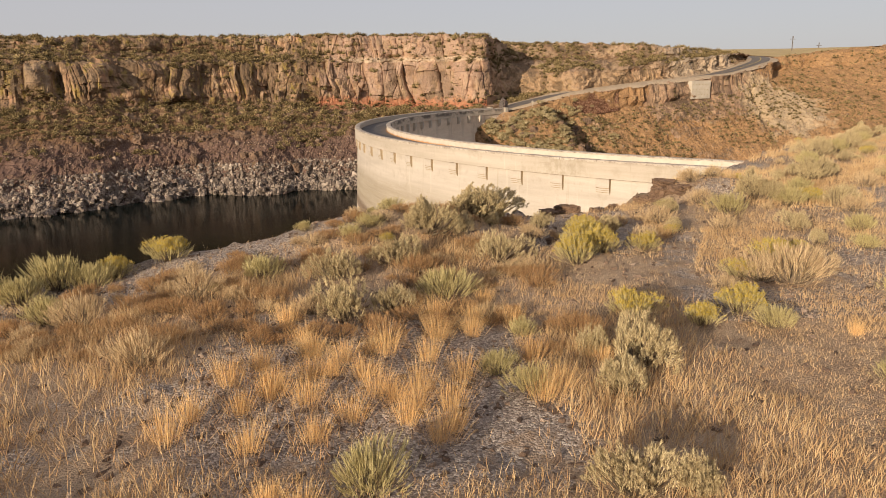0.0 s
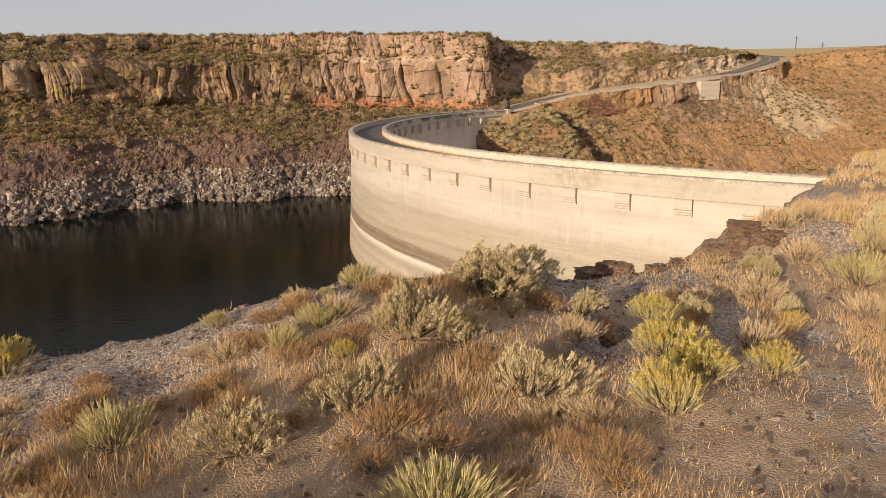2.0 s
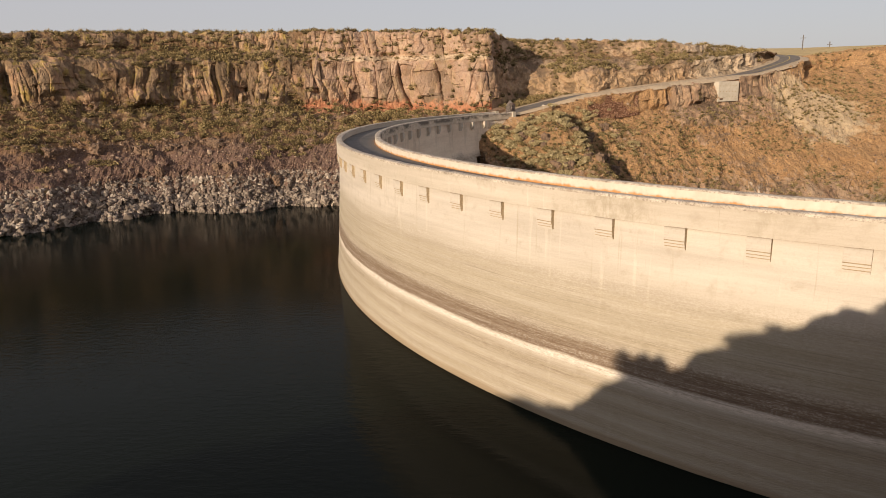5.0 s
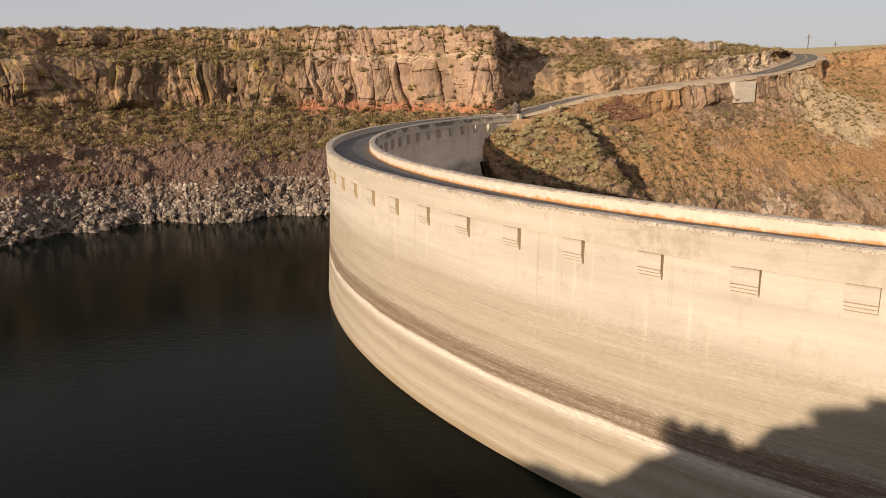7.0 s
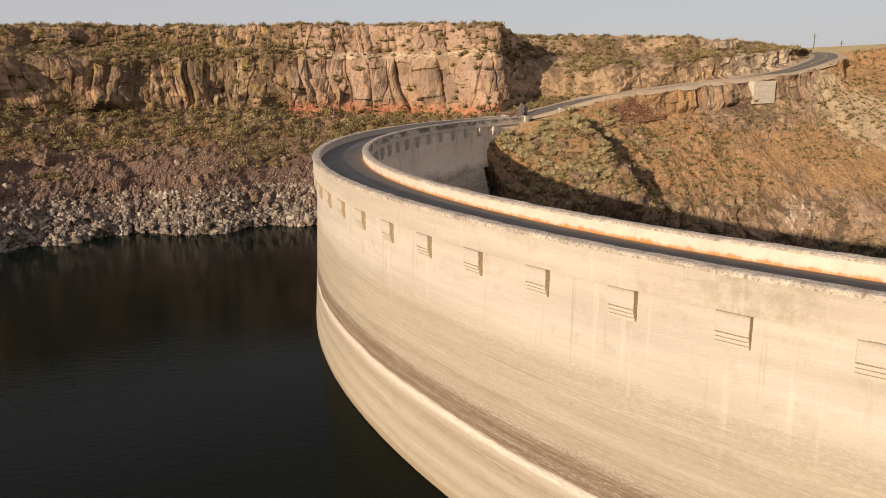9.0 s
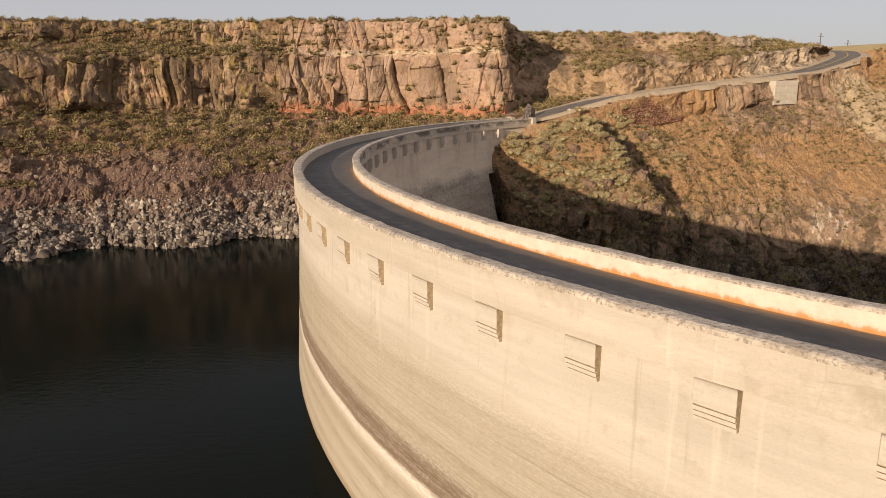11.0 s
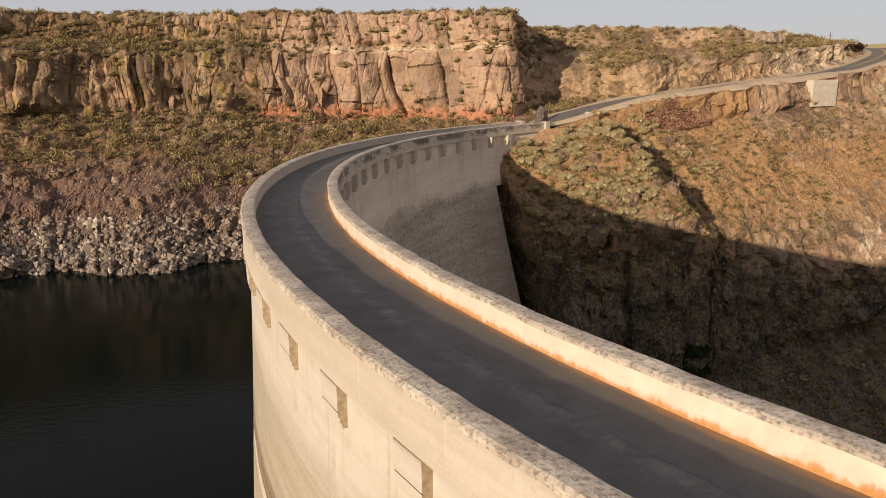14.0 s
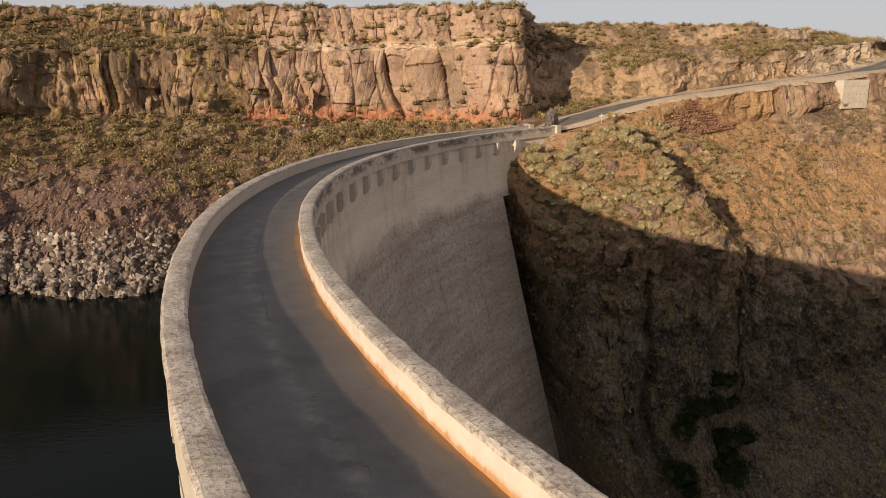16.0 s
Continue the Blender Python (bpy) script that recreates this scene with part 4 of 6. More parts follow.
# levels: under water, shore, top of bleached rock, mid slope, cliff foot, cliff top, bench, rim, plateau, far plateau
FAR = [
    [(-150, 30, -24), (-150, 40, -16.5), (-153, 48, -11), (-156, 56, -5), (-160, 64, 3), (-161, 66, 11.5), (-165, 75, 14.5), (-166, 78, 17.5), (-200, 130, 19), (-900, 900, 17)],
    [(-100, 42, -24), (-102, 50, -16.5), (-105, 57, -11), (-108, 66, -5), (-112, 74, 3), (-113, 76, 11.6), (-116, 84, 14.5), (-117, 87, 17.5), (-140, 140, 19), (-700, 1000, 17)],
    [(-66, 52, -24), (-69, 59, -16.5), (-72, 66, -11), (-76, 76, -5), (-80, 87, 3), (-80.5, 89, 11.8), (-83, 97, 14.6), (-83.5, 100, 17.6), (-100, 150, 19), (-500, 1050, 17)],
    [(-57, 64, -24), (-59.5, 70.5, -16.5), (-62, 78, -11), (-64, 87, -5), (-66, 99, 2.6), (-66.5, 101, 11.7), (-69, 109, 14.8), (-69.5, 112, 18.2), (-80, 155, 19), (-400, 1080, 17)],
    [(-46, 73, -24), (-47.3, 80.5, -16.5), (-49, 86, -11), (-50, 95, -5.5), (-52, 109, 2.2), (-52.5, 111, 11.4), (-54, 118, 14.8), (-54.5, 120.5, 18.4), (-60, 160, 19), (-300, 1090, 17)],
    [(-36, 72, -24), (-37.5, 79, -16.5), (-38.5, 85, -11), (-38.5, 97, -5.5), (-38.5, 116, 1.7), (-39, 118, 11.8), (-40, 122.5, 14.2), (-40.3, 124.5, 18.4), (-44, 165, 19), (-200, 1100, 17)],
    [(-27, 78, -24), (-28, 86, -16.5), (-28.5, 91, -12), (-27.5, 103, -5.0), (-26, 121, 1.0), (-26.3, 122.2, 11.9), (-26.6, 123.6, 12.9), (-26.8, 124.6, 18.6), (-28, 168, 19), (-100, 1100, 17)],
    [(-17, 76, -24), (-18, 84, -16.5), (-18, 90, -12), (-16, 105, -4.0), (-10, 125.5, 0.3), (-10, 126.4, 11.9), (-9.8, 127.4, 12.8), (-9.8, 128.2, 18.6), (-12, 168, 19), (0, 1100, 17)],
    [(-2, 84, -24), (-3, 90, -16.5), (-3, 95, -12), (-1, 104, -4.0), (3, 121.5, -0.1), (3, 122.2, 11.9), (3.2, 123.2, 12.6), (3.2, 123.8, 18.4), (3, 165, 19), (60, 1100, 17)],
    [(6, 92, -22), (7, 96, -16), (8, 99, -10), (10, 106, -2.0), (13.4, 117, 0.2), (13.4, 117.3, 11.6), (13.0, 118, 12.2), (12.8, 118.5, 17.8), (12, 165, 19), (120, 1100, 17)],
    [(14, 105, -4), (15, 106, -3), (16, 108, -2), (17, 113, -0.8), (15.2, 120, 0.6), (15.0, 121, 11.0), (14.2, 122, 12.0), (13.8, 122.6, 17.4), (18, 168, 19), (180, 1100, 17)],
    [(18, 108, -4), (19, 110, -3), (20, 112, -2), (22, 117, -0.3), (20.5, 131, 1.6), (20.0, 133, 6.5), (18.5, 141, 12.2), (18.0, 146, 17.0), (28, 180, 18), (240, 1100, 17)],
    [(26, 112, -4), (27, 114, -3), (28, 116, -2), (29, 121, 0.6), (28, 131, 2.7), (28, 132.5, 7.7), (27.5, 144, 12.6), (27.5, 150, 17.0), (36, 185, 18), (300, 1080, 16)],
    [(40, 118, -4), (40, 120, -3), (40, 122, -2), (40, 128, 1.6), (39, 137, 4.2), (39, 138, 8.6), (41, 145.5, 12.9), (42.5, 152, 17.2), (50, 190, 17.5), (360, 1050, 15)],
    [(54, 125, -4), (54, 127, -3), (54, 129, -2), (53, 133, 3.0), (51, 138.5, 5.2), (51, 139.5, 8.8), (53, 145, 12.6), (55, 148, 16.4), (64, 190, 16.5), (420, 1000, 14)],
    [(68, 131, -4), (68, 133, -3), (68, 135, -1), (67, 138, 4.6), (65, 141.5, 6.4), (65, 142.5, 10.0), (66, 144.5, 13.0), (67, 147, 15.7), (80, 190, 15.5), (500, 900, 13.5)],
    [(84, 141, -3), (83, 143, -2), (82, 145, 0), (80, 147, 7.0), (78, 149.5, 8.6), (78, 150.5, 11.6), (78.5, 152.5, 13.4), (79, 155, 15.0), (92, 195, 15), (560, 800, 13.5)],
    [(98, 153, 2), (97, 155, 4), (95, 157, 6), (92, 159, 10.2), (90, 161, 11.4), (90, 162, 13.0), (90, 164, 13.8), (90, 167, 14.6), (86, 178, 14.2), (600, 700, 12.8)],
    [(110, 168, 8), (108, 170, 9), (106, 171, 10), (102, 173, 12.8), (100, 175, 13.3), (100, 176, 13.8), (100, 177, 14.2), (99, 179, 14.3), (90, 186, 13.2), (640, 640, 12.5)],
]
for k, x in ((11, 22), (12, 29), (13, 38), (14, 50), (15, 63), (16, 77), (17, 91), (18, 101)):
    FAR[k][3] = road_side(x, 3.0, -0.5)
    foot = road_side(x, 5.0, 0.0)
    dx, dy = foot[0] - FAR[k][4][0], foot[1] - FAR[k][4][1]
    FAR[k][2] = road_side(x, 0.5, -1.0)
    if k < 13:
        continue
    FAR[k][4] = foot
    FAR[k][5] = (FAR[k][5][0] + dx, FAR[k][5][1] + dy, FAR[k][5][2])
FAR.append([road_side(106.8, w, dz) for w, dz in ((-2, -1.3), (-1, -1.2), (0.5, -1.0), (3.0, -0.35), (3.6, -0.1), (4.2, 0.1), (4.8, 0.2), (5.4, 0.1))] + [(97, 187, 13.0), (660, 620, 12.5)])
FAR_ZONES = [(0.2, 1, 0), (0.3, 0.8, 0), (0.45, 0.35, 0.0), (0.05, 0, 0.0), (0.75, 0, 0.35), (1, 0, 0), (0.55, 0.15, 0.1), (0.9, 0, 0), (0.0, 0, 0), (0, 0, 0)]
far_bank, FAR_P, FAR_C = sweep(FAR, [3, 22, 22, 24, 44, 14, 30, 10, 3], 1500, FAR_ZONES, [0.0, 0.15, 0.12, 0.1, 1.0, 0.3, 0.8, 0.0, 0.0], 3, "far_bank", "brown basalt canyon bank with columned cliffs and brushy slopes", M_BANK,
                              [(4, 6, 9, 0.75), (4, 10, 13, 0.5), (4, 11, 14, 0.35), (5, 11, 14, 0.35), (6, 11, 14, 0.3), (5, 15, 17, 0.7)], [(2, 0, 8, (0.45, 0.35, 0.1)), (5, 11, 16, (0.95, 0, 0.2)), (4, 11, 18, (0.85, 0, 0)), (6, 6, 9, (0.95, 0, 0)), (6, 11, 14, (0.4, 0, 0)), (4, 6, 9, (0.6, 0, 1.0))], 0.16, (0.5, 1.0, 0.35), [0.3, 0.4] + [1.0] * 9 + [0.7] * 6 + [0.5] * 2, under_road=True)

# gorge below the dam: floor, talus foot, cliff foot, cliff top, mid slope; then outcrop foot, road edge and road middle follow the road
GORGE = [
    [(10, 80, -56), (8, 112, -54), (4, 122.0, -46), (3.0, 100.0, -6), (5.0, 101.5, -3.5)],
    [(16, 78, -56), (16, 118, -54), (13.0, 128.0, -46), (8.6, 99.0, -6.5), (9.0, 100.5, -3.2)],
    [(23, 72, -56), (22.5, 80, -54), (20.6, 87.8, -45), (11.6, 95.8, -9.0), (12.2, 99.8, -3.8)],
    [(31, 66, -56), (29, 77, -53), (25, 85.5, -39), (22.5, 89.5, -10.8), (19.5, 98.5, -4.6)],
    [(38, 64, -56), (36, 76, -52), (33.5, 85.0, -38), (36.8, 91.5, -12.3), (28.5, 98.0, -3.8)],
    [(39, 64, -56), (37.5, 77, -52), (35.8, 87.5, -38), (39.8, 93.6, -15.6), (32.0, 99.8, -6.8)],
    [(42, 65, -56), (40, 79, -52), (38.5, 91.5, -38), (42.5, 99.5, -15.8), (37.5, 107.5, -7.2)],
    [(47, 66, -56), (45, 81, -51), (43, 95.5, -38), (46, 99.8, -16.0), (45, 108.5, -7.8)],
    [(56, 68, -56), (54, 84, -50), (50, 98.5, -37), (51, 102, -16.8), (50, 111.5, -7.8)],
    [(68, 70, -56), (66, 88, -48), (62, 102.5, -36), (62, 106, -19), (61, 115, -9.5)],
    [(80, 72, -56), (78, 90, -46), (74, 104, -34), (74, 107.5, -20), (72.5, 118, -10.0)],
    [(94, 72, -56), (92, 90, -46), (88, 104, -34), (88, 108, -20), (86, 121, -10.0)],
    [(112, 70, -56), (110, 90, -46), (106, 104, -34), (106, 108, -20), (104, 125, -9.0)],
    [(140, 66, -56), (140, 88, -46), (138, 104, -32), (137, 110, -18), (130, 130, -6.0)],
    [(190, 60, -56), (190, 84, -46), (186, 104, -30), (184, 112, -16), (174, 134, -4.0)],
    [(280, 50, -56), (280, 80, -46), (276, 104, -30), (270, 114, -14), (250, 140, 0.0)],
]
for st, x, drop in zip(GORGE, (15.6, 16.5, 18.5, 20.5, 23.5, 27.5, 33, 41, 50, 60, 71, 85, 97, 106.5, 0, 0), (2.5, 2.5, 2.2, 1.7, 0.9, 2.8, 4.2, 5.4, 4.8, 4.8, 5.2, 4.5, 4.5, 4.0, 0, 0)):
    if x:
        st += [road_side(x, -6.0, -drop - 0.3), road_side(x, -5.0, -0.30), road_side(x, -1.0, -0.8)]
GORGE[0][5], GORGE[0][6], GORGE[0][7] = (9.5, 103, -2.4), (12, 105.5, -1.3), (13, 107, -1.4)
GORGE[14] += [(163, 158, 11), (160, 166, 15.4), (150, 186, 16.2)]
GORGE[15] += [(223, 166, 11), (220, 172, 15.6), (205, 195, 16.2)]
# green channel darkens the lower wall, painting the gorge's shade into the rock
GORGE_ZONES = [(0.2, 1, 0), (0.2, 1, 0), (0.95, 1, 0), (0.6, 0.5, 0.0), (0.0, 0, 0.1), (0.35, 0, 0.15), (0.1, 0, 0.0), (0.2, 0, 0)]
gorge, GORGE_P, GORGE_C = sweep(GORGE, [3, 14, 70, 30, 30, 18, 4], 1000, GORGE_ZONES, [0.0, 0.1, 1.0, 0.2, 0.1, 0.15, 0.0], 41, "gorge_bank", "brown brushy slope above a rocky gorge wall coloured darker for shade", M_GORGE,
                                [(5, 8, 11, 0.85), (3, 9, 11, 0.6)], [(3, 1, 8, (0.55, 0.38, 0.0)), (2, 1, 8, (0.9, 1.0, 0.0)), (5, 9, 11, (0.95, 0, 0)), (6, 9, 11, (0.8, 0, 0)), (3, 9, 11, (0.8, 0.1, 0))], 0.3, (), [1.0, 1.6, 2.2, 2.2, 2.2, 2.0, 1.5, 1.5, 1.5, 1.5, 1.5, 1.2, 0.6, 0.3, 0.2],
                                [(92.5, -16, 3.5, 0.9, 3.2), (60.5, -23, -16, 0.6, 2.4), (47.0, -40, -19, 0.5, 2.0), (27.0, -42, -16, 0.5, 2.0)], True)


# ---------------------------------------------------------------- road beyond the dam and the plain behind
def ribbon(name, line, left, right, lift, mat, label, category, wob=0.0, seed=0, bank=(0, 0, 0, 0, 0, 0, 0)):
    t = np.gradient(line[:, :2], axis=0)
    t /= np.linalg.norm(t, axis=1)[:, None]
    nrm = np.stack([-t[:, 1], t[:, 0]], -1)
    V, U = [], []
    s = np.r_[0, np.cumsum(np.linalg.norm(np.diff(line[:, :2], axis=0), axis=1))]
    taper = np.clip(0.40 + s / 14.0, 0, 1)[:, None]
    for k, w in enumerate(np.linspace(left, right, 7)):
        edge = wob * fbm(s * 0.2, s * 0 + k, 0, 3, seed) if k in (0, 6) else 0
        drop = bank[k] * taper[:, 0] * (np.clip((84 - line[:, 0]) / 10, 0, 1) * np.clip((line[:, 0] - 25) / 9, 0, 1) if bank[k] > 0.2 else 1.0)
        V.append(np.c_[line[:, :2] + nrm * (w + edge)[:, None] * taper if wob and k in (0, 6) else line[:, :2] + nrm * w * taper, line[:, 2] + lift + drop])
        U.append(np.c_[s, np.full(len(s), k / 6)])
    me = mesh_of(name, np.array(V).reshape(-1, 3), grid_faces(7, len(line)), mat, True)
    set_uv(me, np.array(U).reshape(-1, 2))
    return tagged(new(name, me), label, category, kind="structure")


ribbon("road_shoulder", ROAD, 4.6, -4.8, 0.0, M_SHOULDER, "pale dusty gravel shoulders of the canyon road", "road shoulder", 0.6, 5, (0.3, 0.05, 0.0, 0.0, -0.02, 0.55, -0.45))
ribbon("road", ROAD, 2.7, -2.7, 0.06, M_ROAD, "grey asphalt road climbing out of the canyon", "road", 0.15, 8)

ribbon("road_marking", ROAD[95:], 0.13, -0.13, 0.085, M_YELLOW, "worn yellow centre line on the asphalt road", "road marking")
front = [(40, 222, 14.2), (84, 215, 13.4), (112, 194, 12.6), (122, 178, 11.6), (150, 180, 16.1), (205, 190, 16.1), (400, 196, 16.1), (2600, 320, 18)]
back = [(-1200, 1600, 66), (-700, 1600, 66), (-200, 1600, 66), (300, 1600, 66), (800, 1600, 66), (1300, 1600, 66), (2200, 1600, 66), (4500, 1600, 66)]
me = mesh_of("ground", front + back, [(k, k + 1, k + 9, k + 8) for k in range(7)], M_PLAIN)
tagged(new("ground", me), "dry golden grass plain rising gently to the horizon", "ground", kind="structure")

# the bank of the gorge on the near side, behind the dam's end
NEAR_GORGE = []
for x, y, ox, oy in ((44, -26, -6, 10), (54, -14, -12, 8), (66, 4, -14, 10), (80, 28, -12, 16), (100, 46, -4, 18), (140, 54, 0, 18), (200, 48, 0, 18), (290, 36, 0, 18)):
    NEAR_GORGE.append([(x + 1.6 * ox, y + 1.6 * oy, -57), (x + ox, y + oy, -40), (x + 0.6 * ox, y + 0.6 * oy, -14), (x, y, 4.0), (x - 3 * ox + 20, y - 3 * oy - 10, 6.0), (x + 120, y - 200, 9.0)])
NEAR_GORGE = [st for st in NEAR_GORGE][::-1]
near_gorge, _, _ = sweep(NEAR_GORGE, [3, 16, 14, 6, 3], 160, [(0.3, 0, 0), (0.9, 0, 0), (0.9, 0, 0), (0.2, 0, 0), (0, 0, 0), (0, 0, 0)], [0.1, 0.8, 0.8, 0, 0], 77, "near_gorge_bank", "brown basalt wall on the near side of the gorge", M_GORGE, jagged=True)


# ---------------------------------------------------------------- near bank
EDGE = np.array([(-300, -120), (-80, -84), (-40, -70), (-20, -61), (-12, -56.8), (-7.6, -54.8), (-5.9, -54.3), (-4.4, -53.6), (-3, -53.0), (-1.7, -52.3), (-0.8, -51.3), (0.4, -50.2), (1.0, -49.5), (1.6, -48.8), (2.6, -48.3), (3.1, -48.4), (3.6, -48.9), (4.1, -49.4), (4.7, -49.0), (5.3, -48.7), (6.8, -48.8), (7.8, -48.2), (8.4, -47.4), (9.2, -46.4), (10.4, -45.4), (12.2, -43.4), (15, -39.5), (19, -34), (23, -28.5), (27, -24), (32, -20.5), (45, -17), (60, -15), (300, 10)], float)

def near_height(x, y):
    e = np.interp(x, EDGE[:, 0], EDGE[:, 1]) + 0.35 * fbm(x * 0.8, y * 0.1, 0, 3, 61)
    d = e - y
    rise = 0.85 * np.exp(-(((x - 0.8) / 3.5) ** 2) - ((y + 53.4) / 2.0) ** 2)
    base = 2.5 + np.interp(x, [-60, -10, -7, -4.5, -1, 3, 23], [-3.47, -0.715, -0.35, 0.0, 0.10, 0.0, 0.24]) + rise + 0.15 * fbm(x * 0.16, y * 0.16, 0, 3, 62) + 0.07 * fbm(x * 0.9, y * 0.9, 0, 4, 63)
    base = base + 0.12 * np.clip((x - 15) / 13, 0, 1) ** 1.3 + 0.68 * np.exp(-(((x - 11.4) / 1.7) ** 4) - ((y + 46.9) / 1.5) ** 4)
    base = base - np.interp(x, [-45, -33, -29, -25, -22, -17, -14.5, -12.6, -11.4, -10], [0, 1.2, 2.2, 2.0, 0.9, 0.6, 0.85, 1.05, 0.2, 0])
    gx, gy = np.array([1.6, 2.7, 4.2, 5.3, 6.6]), np.array([-58.0, -57.2, -54.8, -53.2, -50.6])
    px = np.interp(y, gy, gx)
    gully = np.exp(-(((x - px) / 0.35) ** 2)) * ((y > -58.2) & (y < -50.8))
    base = base - 0.45 * gully * (0.6 + 0.5 * vnoise(x * 1.2, y * 1.2, 0, 64))
    for hx, hy, hr, deep in ((4.3, -54.7, 0.40, 0.95), (3.9, -55.2, 0.3, 0.6), (5.3, -53.3, 0.38, 0.9), (5.35, -52.6, 0.3, 0.6), (2.65, -57.1, 0.34, 0.75)):
        base = base - deep * np.exp(-((((x - hx) ** 2 + (y - hy) ** 2) / hr ** 2) ** 2))
    shoulder = np.clip((1.6 - d) / 1.6, 0, 1) ** 2 * 0.18
    drop = np.where(d < 0, -d * 2.6, 0)
    drop = np.minimum(drop, 24 + np.maximum(base, -20))
    rocky = np.where(d < 0.2, 0.28 * fbm(x * 0.9, y * 0.9, drop * 0.4, 4, 65), 0)
    ground = base - shoulder - drop + rocky
    at_dam = (np.hypot(x - CX, y - CY) < 83.4) & (x < 58)
    return np.where(at_dam, np.minimum(ground, -22.0), ground), np.where(at_dam, -5.0, d)


def axis_steps(*pieces):
    return np.unique(np.concatenate([np.arange(a, b, s) for a, b, s in pieces]))


gx = axis_steps((-300, -60, 12), (-60, -30, 1.2), (-30, -16, 0.5), (-16, 20, 0.16), (20, 60, 0.8), (60, 301, 12))
gy = axis_steps((-1500, -200, 60), (-200, -80, 6), (-80, -71, 0.4), (-71, -38, 0.16), (-38, -12, 0.6), (-12, 4, 4))
X, Y = np.meshgrid(gx, gy)
Z, D = near_height(X, Y)
me = mesh_of("near_bank", np.stack([X, Y, Z], -1).reshape(-1, 3), grid_faces(len(gy), len(gx)), M_NEAR, True)
bare = np.clip(1.5 - D / 3.2, 0, 1) * (X < 8) + np.clip(0.5 + 0.8 * fbm(X * 0.25, Y * 0.25, 0, 3, 71), 0, 1) * 0.8
bare = np.maximum(bare, 0.9 * np.exp(-(((X - 6.0) / 1.9) ** 4) - ((Y + 52.5) / 4.0) ** 4))
bare = np.maximum(bare, 0.95 * np.exp(-(((X - 0.9) / 3.0) ** 4) - ((Y + 62.8) / 2.9) ** 4))
bare = np.where((X > 4.0) & (Y < -60.5), 0.35 * bare, bare)
dusty = np.clip(0.35 * fbm(X * 0.3 + 9, Y * 0.3, 0, 3, 72), 0, 1) + np.exp(-(((X - 6.2) / 1.6) ** 2 + ((Y + 52) / 2.0) ** 2)) * 0.7
set_zone(me, np.stack([np.clip(bare, 0, 1), np.clip(dusty, 0, 1), X * 0], -1).reshape(-1, 3))
tagged(new("near_bank", me), "stony tan desert bank ending in a rocky drop to the water", "canyon bank", kind="structure")


# ---------------------------------------------------------------- rocks
rng = np.random.default_rng(7)


def rock_mesh(name, mat, seed, flat=0.8, points=26, worn=True):
    r = np.random.default_rng(seed)
    bm = bmesh.new()
    v = r.normal(size=(points, 3))
    v /= np.linalg.norm(v, axis=1)[:, None]
    v *= (0.5 * (0.78 + 0.4 * r.random(points)))[:, None] * np.array([1.0, 0.85, flat])
    for p in v:
        bm.verts.new(p)
    res = bmesh.ops.convex_hull(bm, input=bm.verts[:])
    bmesh.ops.delete(bm, geom=[g for g in res["geom_interior"] if isinstance(g, bmesh.types.BMVert)], context="VERTS")
    if worn:
        bmesh.ops.bevel(bm, geom=bm.edges[:], offset=0.012, segments=1, affect="EDGES")
    me = bpy.data.meshes.new(name)
    bm.to_mesh(me)
    bm.free()
    me.materials.append(mat)
    return me


def soup_of(name, me_list, placements, mat):
    """Many copies joined into one mesh. placements: (variant, x, y, z, size, spin, tilt)."""
    V, F, base = [], [], 0
    src = []
    for me in me_list:
        co = np.empty(len(me.vertices) * 3)
        me.vertices.foreach_get("co", co)
        src.append((co.reshape(-1, 3), [tuple(p.vertices) for p in me.polygons]))
    for k, x, y, z, size, spin, tilt in placements:
        co, faces = src[k]
        m = np.array(Euler((tilt, tilt * 0.6, spin)).to_matrix())
        V.append(co @ m.T * size + (x, y, z))
        F.extend([tuple(i + base for i in f) for f in faces])
        base += len(co)
    return mesh_of(name, np.concatenate(V), F, mat)


def bank_spots(P, count, accept, seed):
    """Random places on a bank's grid where accept(x, y, z, steep) holds."""
    r = np.random.default_rng(seed)
    rows, cols, _ = P.shape
    i, j = r.integers(0, rows - 1, count * 40), r.integers(0, cols - 1, count * 40)
    a, b, c = P[i, j], P[i, j + 1], P[i + 1, j]
    nrm = np.cross(b - a, c - a)
    area = np.linalg.norm(nrm, axis=1)
    steep = np.abs(nrm[:, 2]) / np.maximum(area, 1e-9)
    t, u = r.random((len(i), 1)), r.random((len(i), 1))
    p = a + (b - a) * t + (c - a) * u
    ok = accept(p[:, 0], p[:, 1], p[:, 2], steep)
    ok &= r.random(len(i)) < np.clip(area / np.quantile(area[ok], 0.9), 0, 1)
    return p[ok][:count]


shore_rocks = [rock_mesh("shore_boulder", M_SHORE, 100 + k, 0.9, 12) for k in range(8)]
spots = bank_spots(FAR_P, 170, lambda x, y, z, s: (z > -17.2) & (z < -13.0) & (x > -66) & (x < -14), 21)
for k, p in enumerate(spots):
    ob = new("shore_boulder", shore_rocks[k % 8])
    size = 0.9 + 1.6 * rng.random() ** 1.8
    ob.matrix_basis = Matrix.Translation((p[0], p[1], p[2] - 0.12 * size)) @ pose(0, 0, 0, *(rng.random(3) * 360)) @ Matrix.Diagonal((size, size, size * (0.8 + 0.5 * rng.random()), 1))
    tagged(ob, "bleached angular boulder on the reservoir shore", "boulder", "boulders on the shore")
rubble_lib = [rock_mesh("rubble_piece", M_SHORE, 150 + k, 0.9, 11, False) for k in range(8)]
